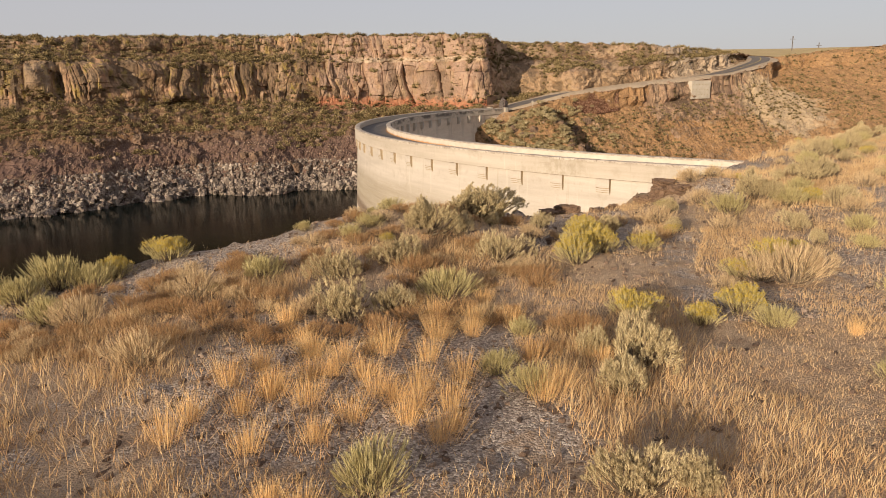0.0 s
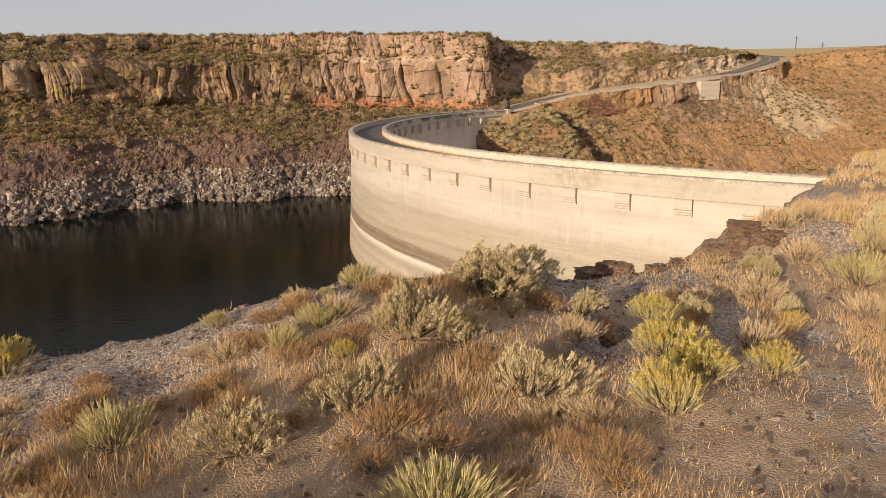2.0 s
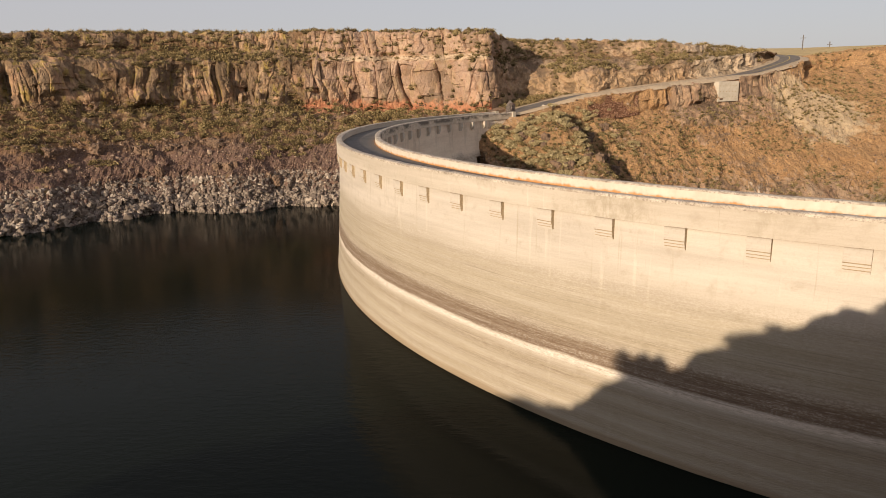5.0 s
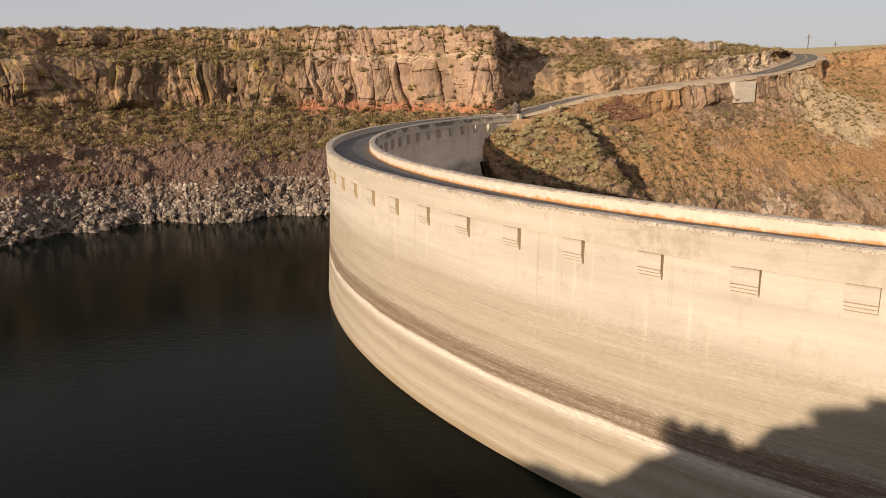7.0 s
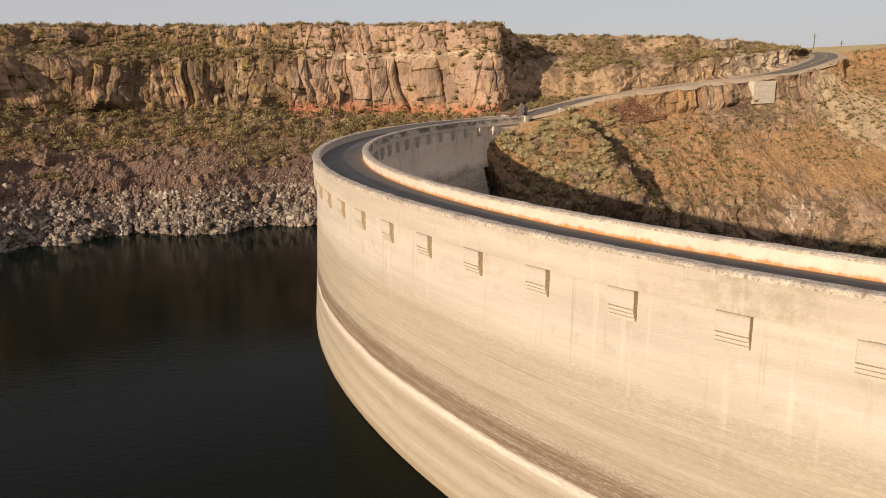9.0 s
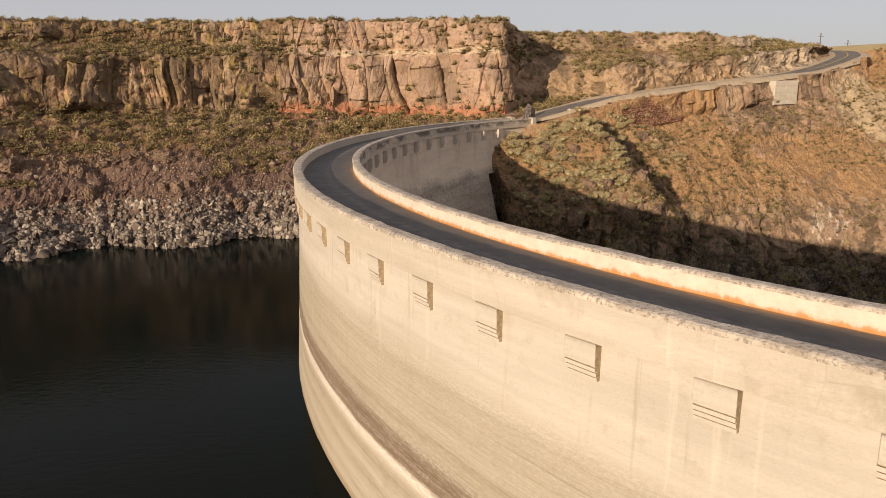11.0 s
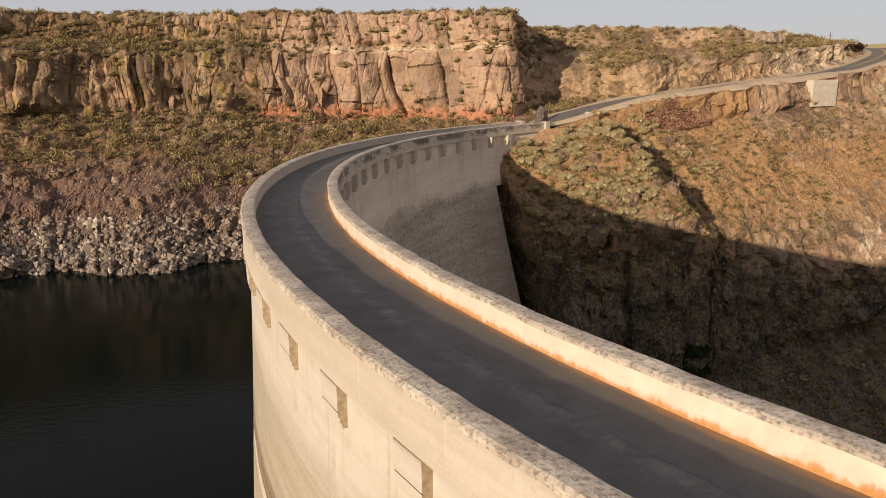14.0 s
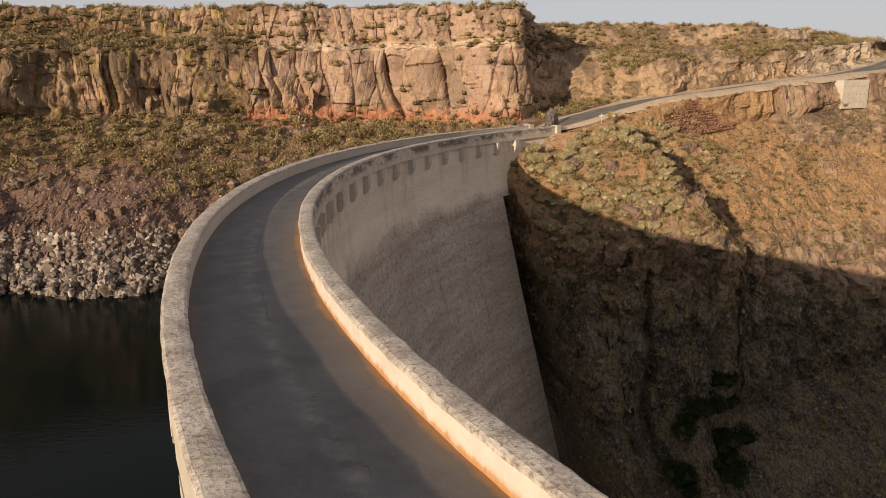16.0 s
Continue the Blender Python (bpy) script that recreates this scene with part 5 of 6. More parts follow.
spots = bank_spots(FAR_P, 9000, lambda x, y, z, s: (z > -17.0) & (z < -10.5) & (x > -110) & (x < 8), 22)
pl = [(int(rng.integers(8)), *p, 0.25 + 1.0 * rng.random() ** 2.2, rng.random() * 6, rng.random() * 6) for p in spots]
tagged(new("shore_rubble", soup_of("shore_rubble", rubble_lib, pl, M_SHORE)), "pale broken rock along the waterline", "rubble", kind="stuff")
brown_rocks = [rock_mesh("fallen_rock", M_BROWNROCK, 200 + k, 0.8, 11) for k in range(6)]
scree_lib = [rock_mesh("scree_piece", M_BROWNROCK, 250 + k, 0.8, 9, False) for k in range(6)]
spots = bank_spots(FAR_P, 20000, lambda x, y, z, s: (z > -12) & (z < 4) & (x < 14) & (x > -110) & (s > 0.2) & (fbm(x * 0.15, y * 0.15, z * 0.2, 2, 99) + np.where(z < -3, 0.6, -0.1) > 0), 23)
pl = [(int(rng.integers(6)), *p, 0.15 + 0.5 * rng.random() ** 3, rng.random() * 6, rng.random() * 6) for p in spots]
spots = bank_spots(GORGE_P, 5000, lambda x, y, z, s: (x < 130) & (s > 0.2), 24)
pl += [(int(rng.integers(6)), *p, 0.2 + 0.7 * rng.random() ** 3, rng.random() * 6, rng.random() * 6) for p in spots]
tagged(new("slope_rubble", soup_of("slope_rubble", scree_lib, pl, M_BROWNROCK)), "brown broken rock strewn over the slopes", "rubble", kind="stuff")
spots = bank_spots(FAR_P, 60, lambda x, y, z, s: (z > -12) & (z < 2.5) & (x > -70) & (x < 0) & (s > 0.3), 25)
for k, p in enumerate(spots):
    ob = new("fallen_boulder", brown_rocks[k % 6])
    size = 0.9 + 1.3 * rng.random() ** 2
    ob.matrix_basis = Matrix.Translation(p) @ pose(0, 0, 0, *(rng.random(3) * 360)) @ Matrix.Diagonal((size, size, size, 1))
    tagged(ob, "brown fallen basalt boulder lying on the brushy slope", "boulder", "boulders on the slope")


# ---------------------------------------------------------------- foliage
def blade_cloud(base, direction, length, width, bend=0.0, r=rng, pieces=2):
    """Narrow blades as joined triangles: arrays of verts and faces."""
    n = len(base)
    side = np.cross(direction, r.normal(size=(n, 3)))
    side /= np.maximum(np.linalg.norm(side, axis=1), 1e-6)[:, None]
    w = (width * side.T).T if np.ndim(width) == 0 else side * width[:, None]
    L = np.broadcast_to(length, (n,))[:, None]
    tip = base + direction * L
    if pieces == 1:
        V = np.stack([base - w, base + w, tip], 1)
        return V.reshape(-1, 3), np.arange(3 * n).reshape(-1, 3)
    sag = np.zeros((n, 3))
    sag[:, 2] = -bend
    mid = base + direction * L * 0.55
    tip = tip + sag * L
    V = np.stack([base - w * 0.6, base + w * 0.6, mid + w, mid - w, tip], 1)
    i = np.arange(n)[:, None] * 5
    F = [tuple(q) for q in (i + np.array([[0, 1, 2, 3]])).tolist()] + [tuple(q) for q in (i + np.array([[3, 2, 4]])).tolist()]
    return V.reshape(-1, 3), F


def twig_tubes(lines, r0, r1):
    """Thin three-sided tubes along polylines."""
    V, F, base = [], [], 0
    for line, k in lines:
        m = len(line)
        t = np.gradient(line, axis=0)
        t /= np.linalg.norm(t, axis=1)[:, None]
        a = np.cross(t, (0.3, 0.9, 0.2))
        a /= np.linalg.norm(a, axis=1)[:, None]
        b = np.cross(t, a)
        rad = np.linspace(r0, r1, m) * k
        for q in range(3):
            ang = q * 2.094
            V.append(line + (a * math.cos(ang) + b * math.sin(ang)) * rad[:, None])
        for i in range(m - 1):
            for q in range(3):
                q2 = (q + 1) % 3
                F.append((base + q * m + i, base + q2 * m + i, base + q2 * m + i + 1, base + q * m + i + 1))
        base += 3 * m
    return np.concatenate(V), F


def bush_meshes(seed, kind, fine=False):
    """Trunk, crown and bloom of a desert bush about one metre wide: many upright shoots, each set with narrow leaves."""
    r = np.random.default_rng(seed)
    tall = {"sage": 0.60, "rabbit": 0.60, "dry": 0.55}[kind]
    count = {"sage": 400, "rabbit": 330, "dry": 200}[kind] + (300 if fine else 0)
    lobes = np.stack([r.normal(0, 0.20, 7), r.normal(0, 0.20, 7), 0.72 + 0.45 * r.random(7), 0.17 + 0.15 * r.random(7)], -1)
    if kind != "sage":
        lobes[:, :2] *= 0.55
        lobes[:, 2:] = lobes[:, 2:] * (0.5, 1.0) + (0.5, 0.13)
    pick = lobes[r.integers(0, 7, count)]
    az, el = r.random(count) * 6.283, np.arcsin(0.08 + 0.92 * r.random(count) ** 0.8)
    rad = pick[:, 3] * (0.78 + 0.34 * r.random(count))
    tips = np.stack([pick[:, 0] + rad * np.cos(az) * np.cos(el), pick[:, 1] + rad * np.sin(az) * np.cos(el), tall * pick[:, 2] * (0.30 + 0.70 * np.sin(el)) * (0.88 + 0.24 * r.random(count))], -1)
    lines = []
    for k in range(0, count, 6):
        root = np.array([r.normal(0, 0.03), r.normal(0, 0.03), -0.04])
        knee = root * 0.5 + tips[k] * np.array([0.55, 0.55, 0.4]) + r.normal(0, 0.025, 3)
        lines.append((np.stack([root, knee, tips[k] * 0.95]), 1.0 if k % 18 == 0 else 0.55))
    trunk = twig_tubes(lines, 0.020, 0.004)
    axis = tips - np.array([0, 0, -0.25 if kind == "sage" else -0.1])
    axis /= np.linalg.norm(axis, axis=1)[:, None]
    axis = axis * 0.9 + np.array([0.05, 0, 0.35]) + r.normal(0, 0.2 if kind == "sage" else 0.1, axis.shape)
    axis /= np.linalg.norm(axis, axis=1)[:, None]
    per = {"sage": 25, "rabbit": 14, "dry": 14}[kind] + (8 if fine else 0)
    reach = {"sage": 0.125, "rabbit": 0.24, "dry": 0.24}[kind] * (0.7 + 0.5 * r.random(count)) * (0.72 if fine else 1.0)
    base, ax = np.repeat(tips, per, 0), np.repeat(axis, per, 0)
    along = r.random(len(base)) ** 0.8
    aside = np.cross(ax, r.normal(size=base.shape))
    aside /= np.maximum(np.linalg.norm(aside, axis=1), 1e-6)[:, None]
    thick = {"sage": 0.013, "rabbit": 0.009, "dry": 0.012}[kind] * (0.75 if fine else 1.0)
    start = base + ax * ((along - 0.9) * np.repeat(reach, per))[:, None] + aside * (thick * (1.25 - along))[:, None]
    d = ax + aside * {"sage": 0.38, "rabbit": 0.12, "dry": 0.2}[kind]
    d /= np.linalg.norm(d, axis=1)[:, None]
    length = {"sage": 0.046, "rabbit": 0.105, "dry": 0.095}[kind] * (0.6 + 0.8 * r.random(len(base))) * (0.75 if fine else 1.0)
    crown = blade_cloud(start, d, length, {"sage": 0.0048, "rabbit": 0.0034, "dry": 0.0030}[kind] * (0.75 if fine else 1.0), 0.0, r, 1)
    bloom = None
    if kind == "rabbit":
        top = np.repeat((tips + axis * 0.03)[tips[:, 2] > np.quantile(tips[:, 2], 0.3)], 12, 0)
        d2 = np.array([0, 0, 1.0]) + r.normal(0, 0.55, top.shape)
        d2 /= np.linalg.norm(d2, axis=1)[:, None]
        bloom = blade_cloud(top + r.normal(0, 0.016, top.shape), d2, 0.028 * (0.6 + r.random(len(top))), 0.007, 0.0, r, 1)
    return trunk, crown, bloom


LEAF = {"big": M_SAGE, "sage": M_SAGE, "rabbit": M_RABBIT, "dry": M_DRY}
NAMES = {"sage": ("sagebrush", "grey-green woody sagebrush growing in stony soil"), "rabbit": ("rabbitbrush", "pale green rabbitbrush in the dry grass"), "bloom": ("rabbitbrush", "rabbitbrush covered in bright yellow bloom"), "dry": ("dry_shrub", "dry straw-coloured shrub among the grass"), "rust": ("dry_shrub", "low rust-brown dead brush over stony soil")}
LIB = {}
LEAF["rust"] = M_RUSTBRUSH
for kind, count in (("sage", 5), ("rabbit", 4), ("dry", 3), ("rust", 3), ("big", 3)):
    LIB[kind] = []
    for k in range(count):
        trunk, crown, bloom = bush_meshes(300 + 17 * k + len(kind), {"big": "sage", "rust": "dry"}[kind] if kind in ("big", "rust") else kind, kind == "big")
        LIB[kind].append((mesh_of("trunk", *trunk, M_TWIG), mesh_of("crown", *crown, LEAF[kind]), mesh_of("bloom", *bloom, M_BLOOM) if bloom else None))


def plant(kind, x, y, width, k=None, height=0.85):
    source = "rabbit" if kind == "bloom" else kind
    lib = LIB["big" if source == "sage" and width > 1.15 else source]
    trunk, crown, bloom = lib[int(rng.integers(len(lib))) if k is None else k]
    name, label = NAMES[kind]
    width *= 1.12 if kind == "sage" else 1.0
    z = float(near_height(np.array([x]), np.array([y]))[0][0])
    bush = tagged(new(name), label, "shrub", "shrubs on the near bank")
    bush.matrix_basis = Matrix.Translation((x, y, z - 0.02)) @ pose(0, 0, 0, 0, 0, rng.random() * 360) @ Matrix.Diagonal((width, width, width * height, 1))
    part("trunk", trunk, bush)
    part("crown", crown, bush)
    if kind == "bloom":
        part("bloom", bloom, bush, "bright yellow flower heads")


# x, y, width of the bushes that stand out on the near bank
SHRUBS = {
    "sage": [(1.61, -54.67, 1.5), (2.49, -54.71, 0.85), (3.32, -55.95, 1.15), (3.31, -53.39, 0.56), (4.65, -52.7, 0.8), (-0.3, -57.46, 1.0), (0.21, -60.04, 1.1), (0.97, -59.57, 0.8), (0.88, -56.4, 1.05), (4.95, -62.38, 1.12), (4.27, -61.93, 0.75), (4.54, -63.33, 1.0), (4.03, -65.81, 0.85), (4.73, -65.78, 0.7), (14.74, -49.73, 1.1), (12.57, -48.81, 1.5), (9.27, -50.27, 0.71), (16.5, -44.5, 1.5), (20.0, -38.0, 1.6), (24.0, -33.5, 1.7), (28.0, -28.0, 1.9), (-19.4, -61.4, 2.6), (-18.0, -60.6, 2.5), (-16.4, -60.0, 2.0)],
    "rabbit": [(-8.9, -57.0, 1.7), (-7.4, -55.7, 1.5), (-6.6, -55.7, 1.2), (0.5, -52.0, 0.85), (0.95, -51.2, 0.45), (-1.7, -53.9, 0.5), (0.11, -53.57, 0.35), (0.14, -54.54, 0.7), (-0.38, -55.03, 0.65), (-7.73, -56.77, 1.24), (-1.98, -57.2, 1.0), (2.05, -58.79, 1.2), (7.76, -60.75, 0.75), (2.8, -62.43, 0.68), (3.2, -63.3, 0.75), (1.24, -65.78, 0.95), (15.02, -46.52, 1.04), (10.82, -50.89, 1.2), (13.32, -49.45, 1.2), (13.56, -53.12, 0.94), (-5.82, -59.1, 1.0), (12.3, -45.4, 1.1), (18.2, -41.0, 1.3), (22.0, -36.0, 1.4), (26.5, -30.0, 1.4)],
    "bloom": [(-6.3, -55.0, 1.0), (-5.1, -54.5, 1.2), (0.6, -55.19, 0.47), (5.9, -52.9, 0.88), (5.61, -54.86, 1.15), (5.77, -55.79, 1.05), (5.08, -56.76, 1.1), (6.96, -55.42, 0.8), (8.29, -53.32, 0.49), (-2.91, -58.0, 0.36), (8.44, -57.62, 0.8), (6.49, -60.7, 0.72), (7.4, -60.16, 0.98), (5.41, -60.28, 0.92)],
    "dry": [(9.2, -58.19, 1.7), (9.75, -57.9, 1.3), (8.7, -58.0, 1.2), (7.19, -54.25, 0.97), (8.49, -51.45, 1.15), (11.76, -47.0, 0.9), (10.8, -46.7, 0.7), (7.24, -51.69, 0.75), (-2.69, -62.31, 1.15), (10.6, -48.9, 1.1), (14.51, -51.11, 1.03), (-3.09, -58.45, 1.2), (-4.97, -59.47, 1.3), (4.1, -51.6, 0.75), (13.6, -46.8, 1.0), (17.5, -46.5, 1.2)],
}
plant("sage", 2.9, -51.75, 2.45, 1, 0.6)
taken = [(2.9, -51.75, 2.0)]
for kind, places in SHRUBS.items():
    for x, y, w in places:
        plant(kind, x, y, w)
        taken.append((x, y, w))


def near_free(x, y, gap):
    return all((x - a) ** 2 + (y - b) ** 2 > (gap + 0.4 * w) ** 2 for a, b, w in taken)


tries = 0
while tries < 900:
    tries += 1
    x, y = rng.uniform(-22, 36), rng.uniform(-71, -22)
    e = float(np.interp(x, EDGE[:, 0], EDGE[:, 1]))
    inside = abs(x - 2) < 0.62 * (y + 73.5) + 1.0
    centre = -6 < x < 9 and y > -66
    if e - y < 1.0 or not inside or (x < 2 and e - y < 3.2) or (centre and rng.random() < 0.75) or not near_free(x, y, 0.35):
        continue
    w = rng.uniform(0.45, 1.0)
    plant(("sage", "rabbit", "dry", "dry", "bloom")[int(rng.choice(5, p=[0.3, 0.25, 0.2, 0.13, 0.12]))], x, y, w)
    taken.append((x, y, w))


low = 0
while low < 150:
    x, y = rng.uniform(-7.5, 4.5), rng.uniform(-62, -51.5)
    e = float(np.interp(x, EDGE[:, 0], EDGE[:, 1]))
    if e - y < 2.0 + 0.5 * (x < 0) or abs(x - 2) > 0.62 * (y + 73.5) or not near_free(x, y, 0.12):
        continue
    low += 1
    w = rng.uniform(0.4, 0.95)
    plant("rust" if rng.random() < 0.75 else "dry", x, y, w, None, rng.uniform(0.5, 0.8))
    taken.append((x, y, w * 0.5))


def scatter_near(count, x0, x1, y0, y1, keep, seed):
    r = np.random.default_rng(seed)
    x, y = r.uniform(x0, x1, count), r.uniform(y0, y1, count)
    inside = (np.abs(x - 2) < 0.64 * (y + 73.5) + 1.5) | (r.random(count) < 0.45)
    z, d = near_height(x, y)
    ok = inside & (d > 0.25) & keep(x, y, d, r)
    return np.stack([x, y, z], -1)[ok], r


# orange bunch grass: the tufts that stand free in the gravel, and more further off
TUFTS = [(-0.78, -60.55), (-0.29, -61.54), (-0.72, -62.64), (-0.37, -63.29), (0.13, -63.63), (0.05, -62.76), (-1.02, -63.23), (-0.69, -63.88), (-1.28, -64.14), (-0.35, -64.89), (0.4, -64.57), (-0.09, -61.95), (0.46, -62.3), (0.83, -62.9), (1.09, -61.99), (1.08, -63.48), (1.3, -63.58), (0.8, -64.12), (1.5, -64.14), (1.6, -63.83), (1.66, -63.22), (1.76, -62.07), (1.89, -61.29), (1.83, -60.09), (2.5, -60.35), (2.47, -61.08), (2.27, -62.73), (2.12, -64.28), (1.95, -64.62), (2.09, -63.66), (-0.41, -63.48), (0.35, -62.77), (3.36, -63.6), (3.6, -63.29), (3.23, -60.2), (3.37, -61.94), (-1.41, -64.6)]
pts, r = scatter_near(700, -8, 12, -71.5, -50, lambda x, y, d, r: (d > 2.2) & ~((x > -2.2) & (x < 4.2) & (y < -59.8) & (y > -66)) & (fbm(x * 0.3 + 3, y * 0.3, 0, 2, 91) > 0.2) & (r.random(len(x)) < np.where(y < -59, 0.55, 0.2)), 31)
spots = np.array(TUFTS)
pts = np.concatenate([pts, np.c_[spots, near_height(spots[:, 0], spots[:, 1])[0]]])
size = 0.22 + 0.22 * r.random(len(pts))
size[-len(spots):] = 0.34 + 0.16 * r.random(len(spots))
per = 300
base = np.repeat(pts, per, 0)
spread = np.repeat(size, per)
off = r.normal(0, 0.19, (len(base), 2)) * spread[:, None]
base[:, :2] += off
d = np.stack([off[:, 0] / spread * 1.1 + r.normal(0, 0.09, len(base)) + 0.05, off[:, 1] / spread * 1.1 + r.normal(0, 0.09, len(base)), np.ones(len(base))], -1)
d /= np.linalg.norm(d, axis=1)[:, None]
V, F = blade_cloud(base - (0, 0, 0.01), d, spread * (0.6 + 0.6 * r.random(len(base))) * 1.15, 0.0014, 0.10, r)
tagged(new("bunch_grass", mesh_of("bunch_grass", V, F, M_BUNCH)), "orange-tan tufts of dry bunch grass", "grass", kind="stuff")

# low dry grass
pts, r = scatter_near(520000, -30, 30, -80, -40, lambda x, y, d, r: (r.random(len(x)) < np.clip(0.55 + 0.7 * fbm(x * 0.45, y * 0.45, 0, 3, 92), 0.16, 1) * np.where((x > -2.0) & (x < 3.8) & (y < -60) & (y > -65.5), 0.22, 1.0) + 0.6 * ((x > 3.6) & (y < -60.5))) & ~((x < 2.5) & (d < 2.3 + 1.0 * fbm(x * 0.5, y * 0.5, 0, 2, 93)) & (r.random(len(x)) < 0.96)) & ~((x > 4.6) & (x < 8.0) & (y > -54) & (r.random(len(x)) < 0.8)) & ~((np.abs(x - np.interp(y, [-62, -57, -53.6, -50], [6.6, 7.2, 8.6, 9.6])) < 0.45) & (y > -62) & (r.random(len(x)) < 0.9)), 32)
base = np.repeat(pts, 3, 0)
base[:, :2] += r.normal(0, 0.04, (len(base), 2))
d = np.stack([r.normal(0.05, 0.38, len(base)), r.normal(0, 0.38, len(base)), np.ones(len(base))], -1)
d /= np.linalg.norm(d, axis=1)[:, None]
tall = 0.10 + 0.20 * np.clip(0.5 + fbm(base[:, 0] * 0.5, base[:, 1] * 0.5, 0, 2, 94), 0, 1.2)
tall = tall * np.where(base[:, 0] > 4.5, 0.62, 0.9)
V, F = blade_cloud(base - (0, 0, 0.01), d, tall * (0.5 + r.random(len(base))), 0.0045, 0.0, r, 1)
tagged(new("dry_grass", mesh_of("dry_grass", V, F, M_GRASS)), "thin tan and orange dry grass over stony ground", "grass", kind="stuff")

# grass on the rise beside the dam's end
pts, r = scatter_near(70000, 12, 40, -50, -18, lambda x, y, d, r: (d > 0.6) & (r.random(len(x)) < np.clip(0.5 + 0.9 * fbm(x * 0.4, y * 0.4, 0, 3, 192), 0.05, 1)), 132)
base = np.repeat(pts, 2, 0)
base[:, :2] += r.normal(0, 0.06, (len(base), 2))
d = np.stack([r.normal(0.05, 0.4, len(base)), r.normal(0, 0.4, len(base)), np.ones(len(base))], -1)
d /= np.linalg.norm(d, axis=1)[:, None]
V, F = blade_cloud(base - (0, 0, 0.01), d, 0.2 + 0.2 * r.random(len(base)), 0.009, 0.0, r, 1)
tagged(new("dry_grass", mesh_of("dry_grass", V, F, M_GRASS)), "thin tan dry grass on the rise beside the dam", "grass", kind="stuff")

# loose stones on the near bank
stones = [rock_mesh("loose_stone", M_BROWNROCK, 400 + k, 0.6, 10, False) for k in range(5)]
pts, r = scatter_near(32000, -14, 14, -71, -45, lambda x, y, d, r: (d < 3.4) | ((np.abs(x - 0.9) < 3) & (np.abs(y + 62.8) < 3)) | (r.random(len(x)) < 0.35), 33)
pl = [(int(r.integers(5)), *p, 0.03 + 0.16 * r.random() ** 3, r.random() * 6, 0.4) for p in pts]
tagged(new("loose_stones", soup_of("loose_stones", stones, pl, M_BROWNROCK)), "small grey and brown stones on the bare rim", "gravel", kind="stuff")


def off_road(x, y, gap=6.6):
    """True where a place is clear of the road."""
    near = np.full(np.shape(x), 99.0)
    for q in ROAD[::3]:
        near = np.minimum(near, np.hypot(x - q[0], y - q[1]))
    return near > gap


def far_brush(name, P, count, accept, seed, size, leaves, mat, label, heart=True):
    """Clumps of small leaves over a bank, joined; solid hearts are toned darker as inner shade."""
    r = np.random.default_rng(seed)
    p = bank_spots(P, count, lambda x, y, z, s: accept(x, y, z, s) & off_road(x, y), seed)
    s = size[0] + (size[1] - size[0]) * r.random(len(p)) ** 1.8
    base = np.repeat(p, leaves, 0)
    rad = np.repeat(s, leaves)
    o = r.normal(size=(len(base), 3))
    o /= np.linalg.norm(o, axis=1)[:, None]
    o *= (0.55 + 0.45 * r.random(len(base)))[:, None]
    o[:, 2] = np.abs(o[:, 2]) * 0.85
    c = base + o * rad[:, None]
    d = o + (0, 0, 0.6) + r.normal(0, 0.5, o.shape)
    d /= np.linalg.norm(d, axis=1)[:, None]
    V, F = blade_cloud(c, d, rad * 0.34, rad * 0.095, 0.0, r, 1)
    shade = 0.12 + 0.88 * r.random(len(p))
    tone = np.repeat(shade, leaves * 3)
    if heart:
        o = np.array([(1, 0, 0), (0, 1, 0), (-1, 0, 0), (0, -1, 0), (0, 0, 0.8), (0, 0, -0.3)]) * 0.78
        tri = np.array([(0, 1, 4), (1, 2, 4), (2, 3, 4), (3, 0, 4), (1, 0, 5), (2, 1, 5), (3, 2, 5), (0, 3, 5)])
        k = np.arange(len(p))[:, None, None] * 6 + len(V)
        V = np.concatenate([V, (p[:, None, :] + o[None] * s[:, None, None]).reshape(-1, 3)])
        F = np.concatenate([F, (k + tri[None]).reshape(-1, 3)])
        # hearts get a third of the clump's tone, painting in its inner shade
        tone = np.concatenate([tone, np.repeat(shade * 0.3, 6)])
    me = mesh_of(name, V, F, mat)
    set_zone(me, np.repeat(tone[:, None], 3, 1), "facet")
    tagged(new(name, me), label, "brush", kind="stuff")


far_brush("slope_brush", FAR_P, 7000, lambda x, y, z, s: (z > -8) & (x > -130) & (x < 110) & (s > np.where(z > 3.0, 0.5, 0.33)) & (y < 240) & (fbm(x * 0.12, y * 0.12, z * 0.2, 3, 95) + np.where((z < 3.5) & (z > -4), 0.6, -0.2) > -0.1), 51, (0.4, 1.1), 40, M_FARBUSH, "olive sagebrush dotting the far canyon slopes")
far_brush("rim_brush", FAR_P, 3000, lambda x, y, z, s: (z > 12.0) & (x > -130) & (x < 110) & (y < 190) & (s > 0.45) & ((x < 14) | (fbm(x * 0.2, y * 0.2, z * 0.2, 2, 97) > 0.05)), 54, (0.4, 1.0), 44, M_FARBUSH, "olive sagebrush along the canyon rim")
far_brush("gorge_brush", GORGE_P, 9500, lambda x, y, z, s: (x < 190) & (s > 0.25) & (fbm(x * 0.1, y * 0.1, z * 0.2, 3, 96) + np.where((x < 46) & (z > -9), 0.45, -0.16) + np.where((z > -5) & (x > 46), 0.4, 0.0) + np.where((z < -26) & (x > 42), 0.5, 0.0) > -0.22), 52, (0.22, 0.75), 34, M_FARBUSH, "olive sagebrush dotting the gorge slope")
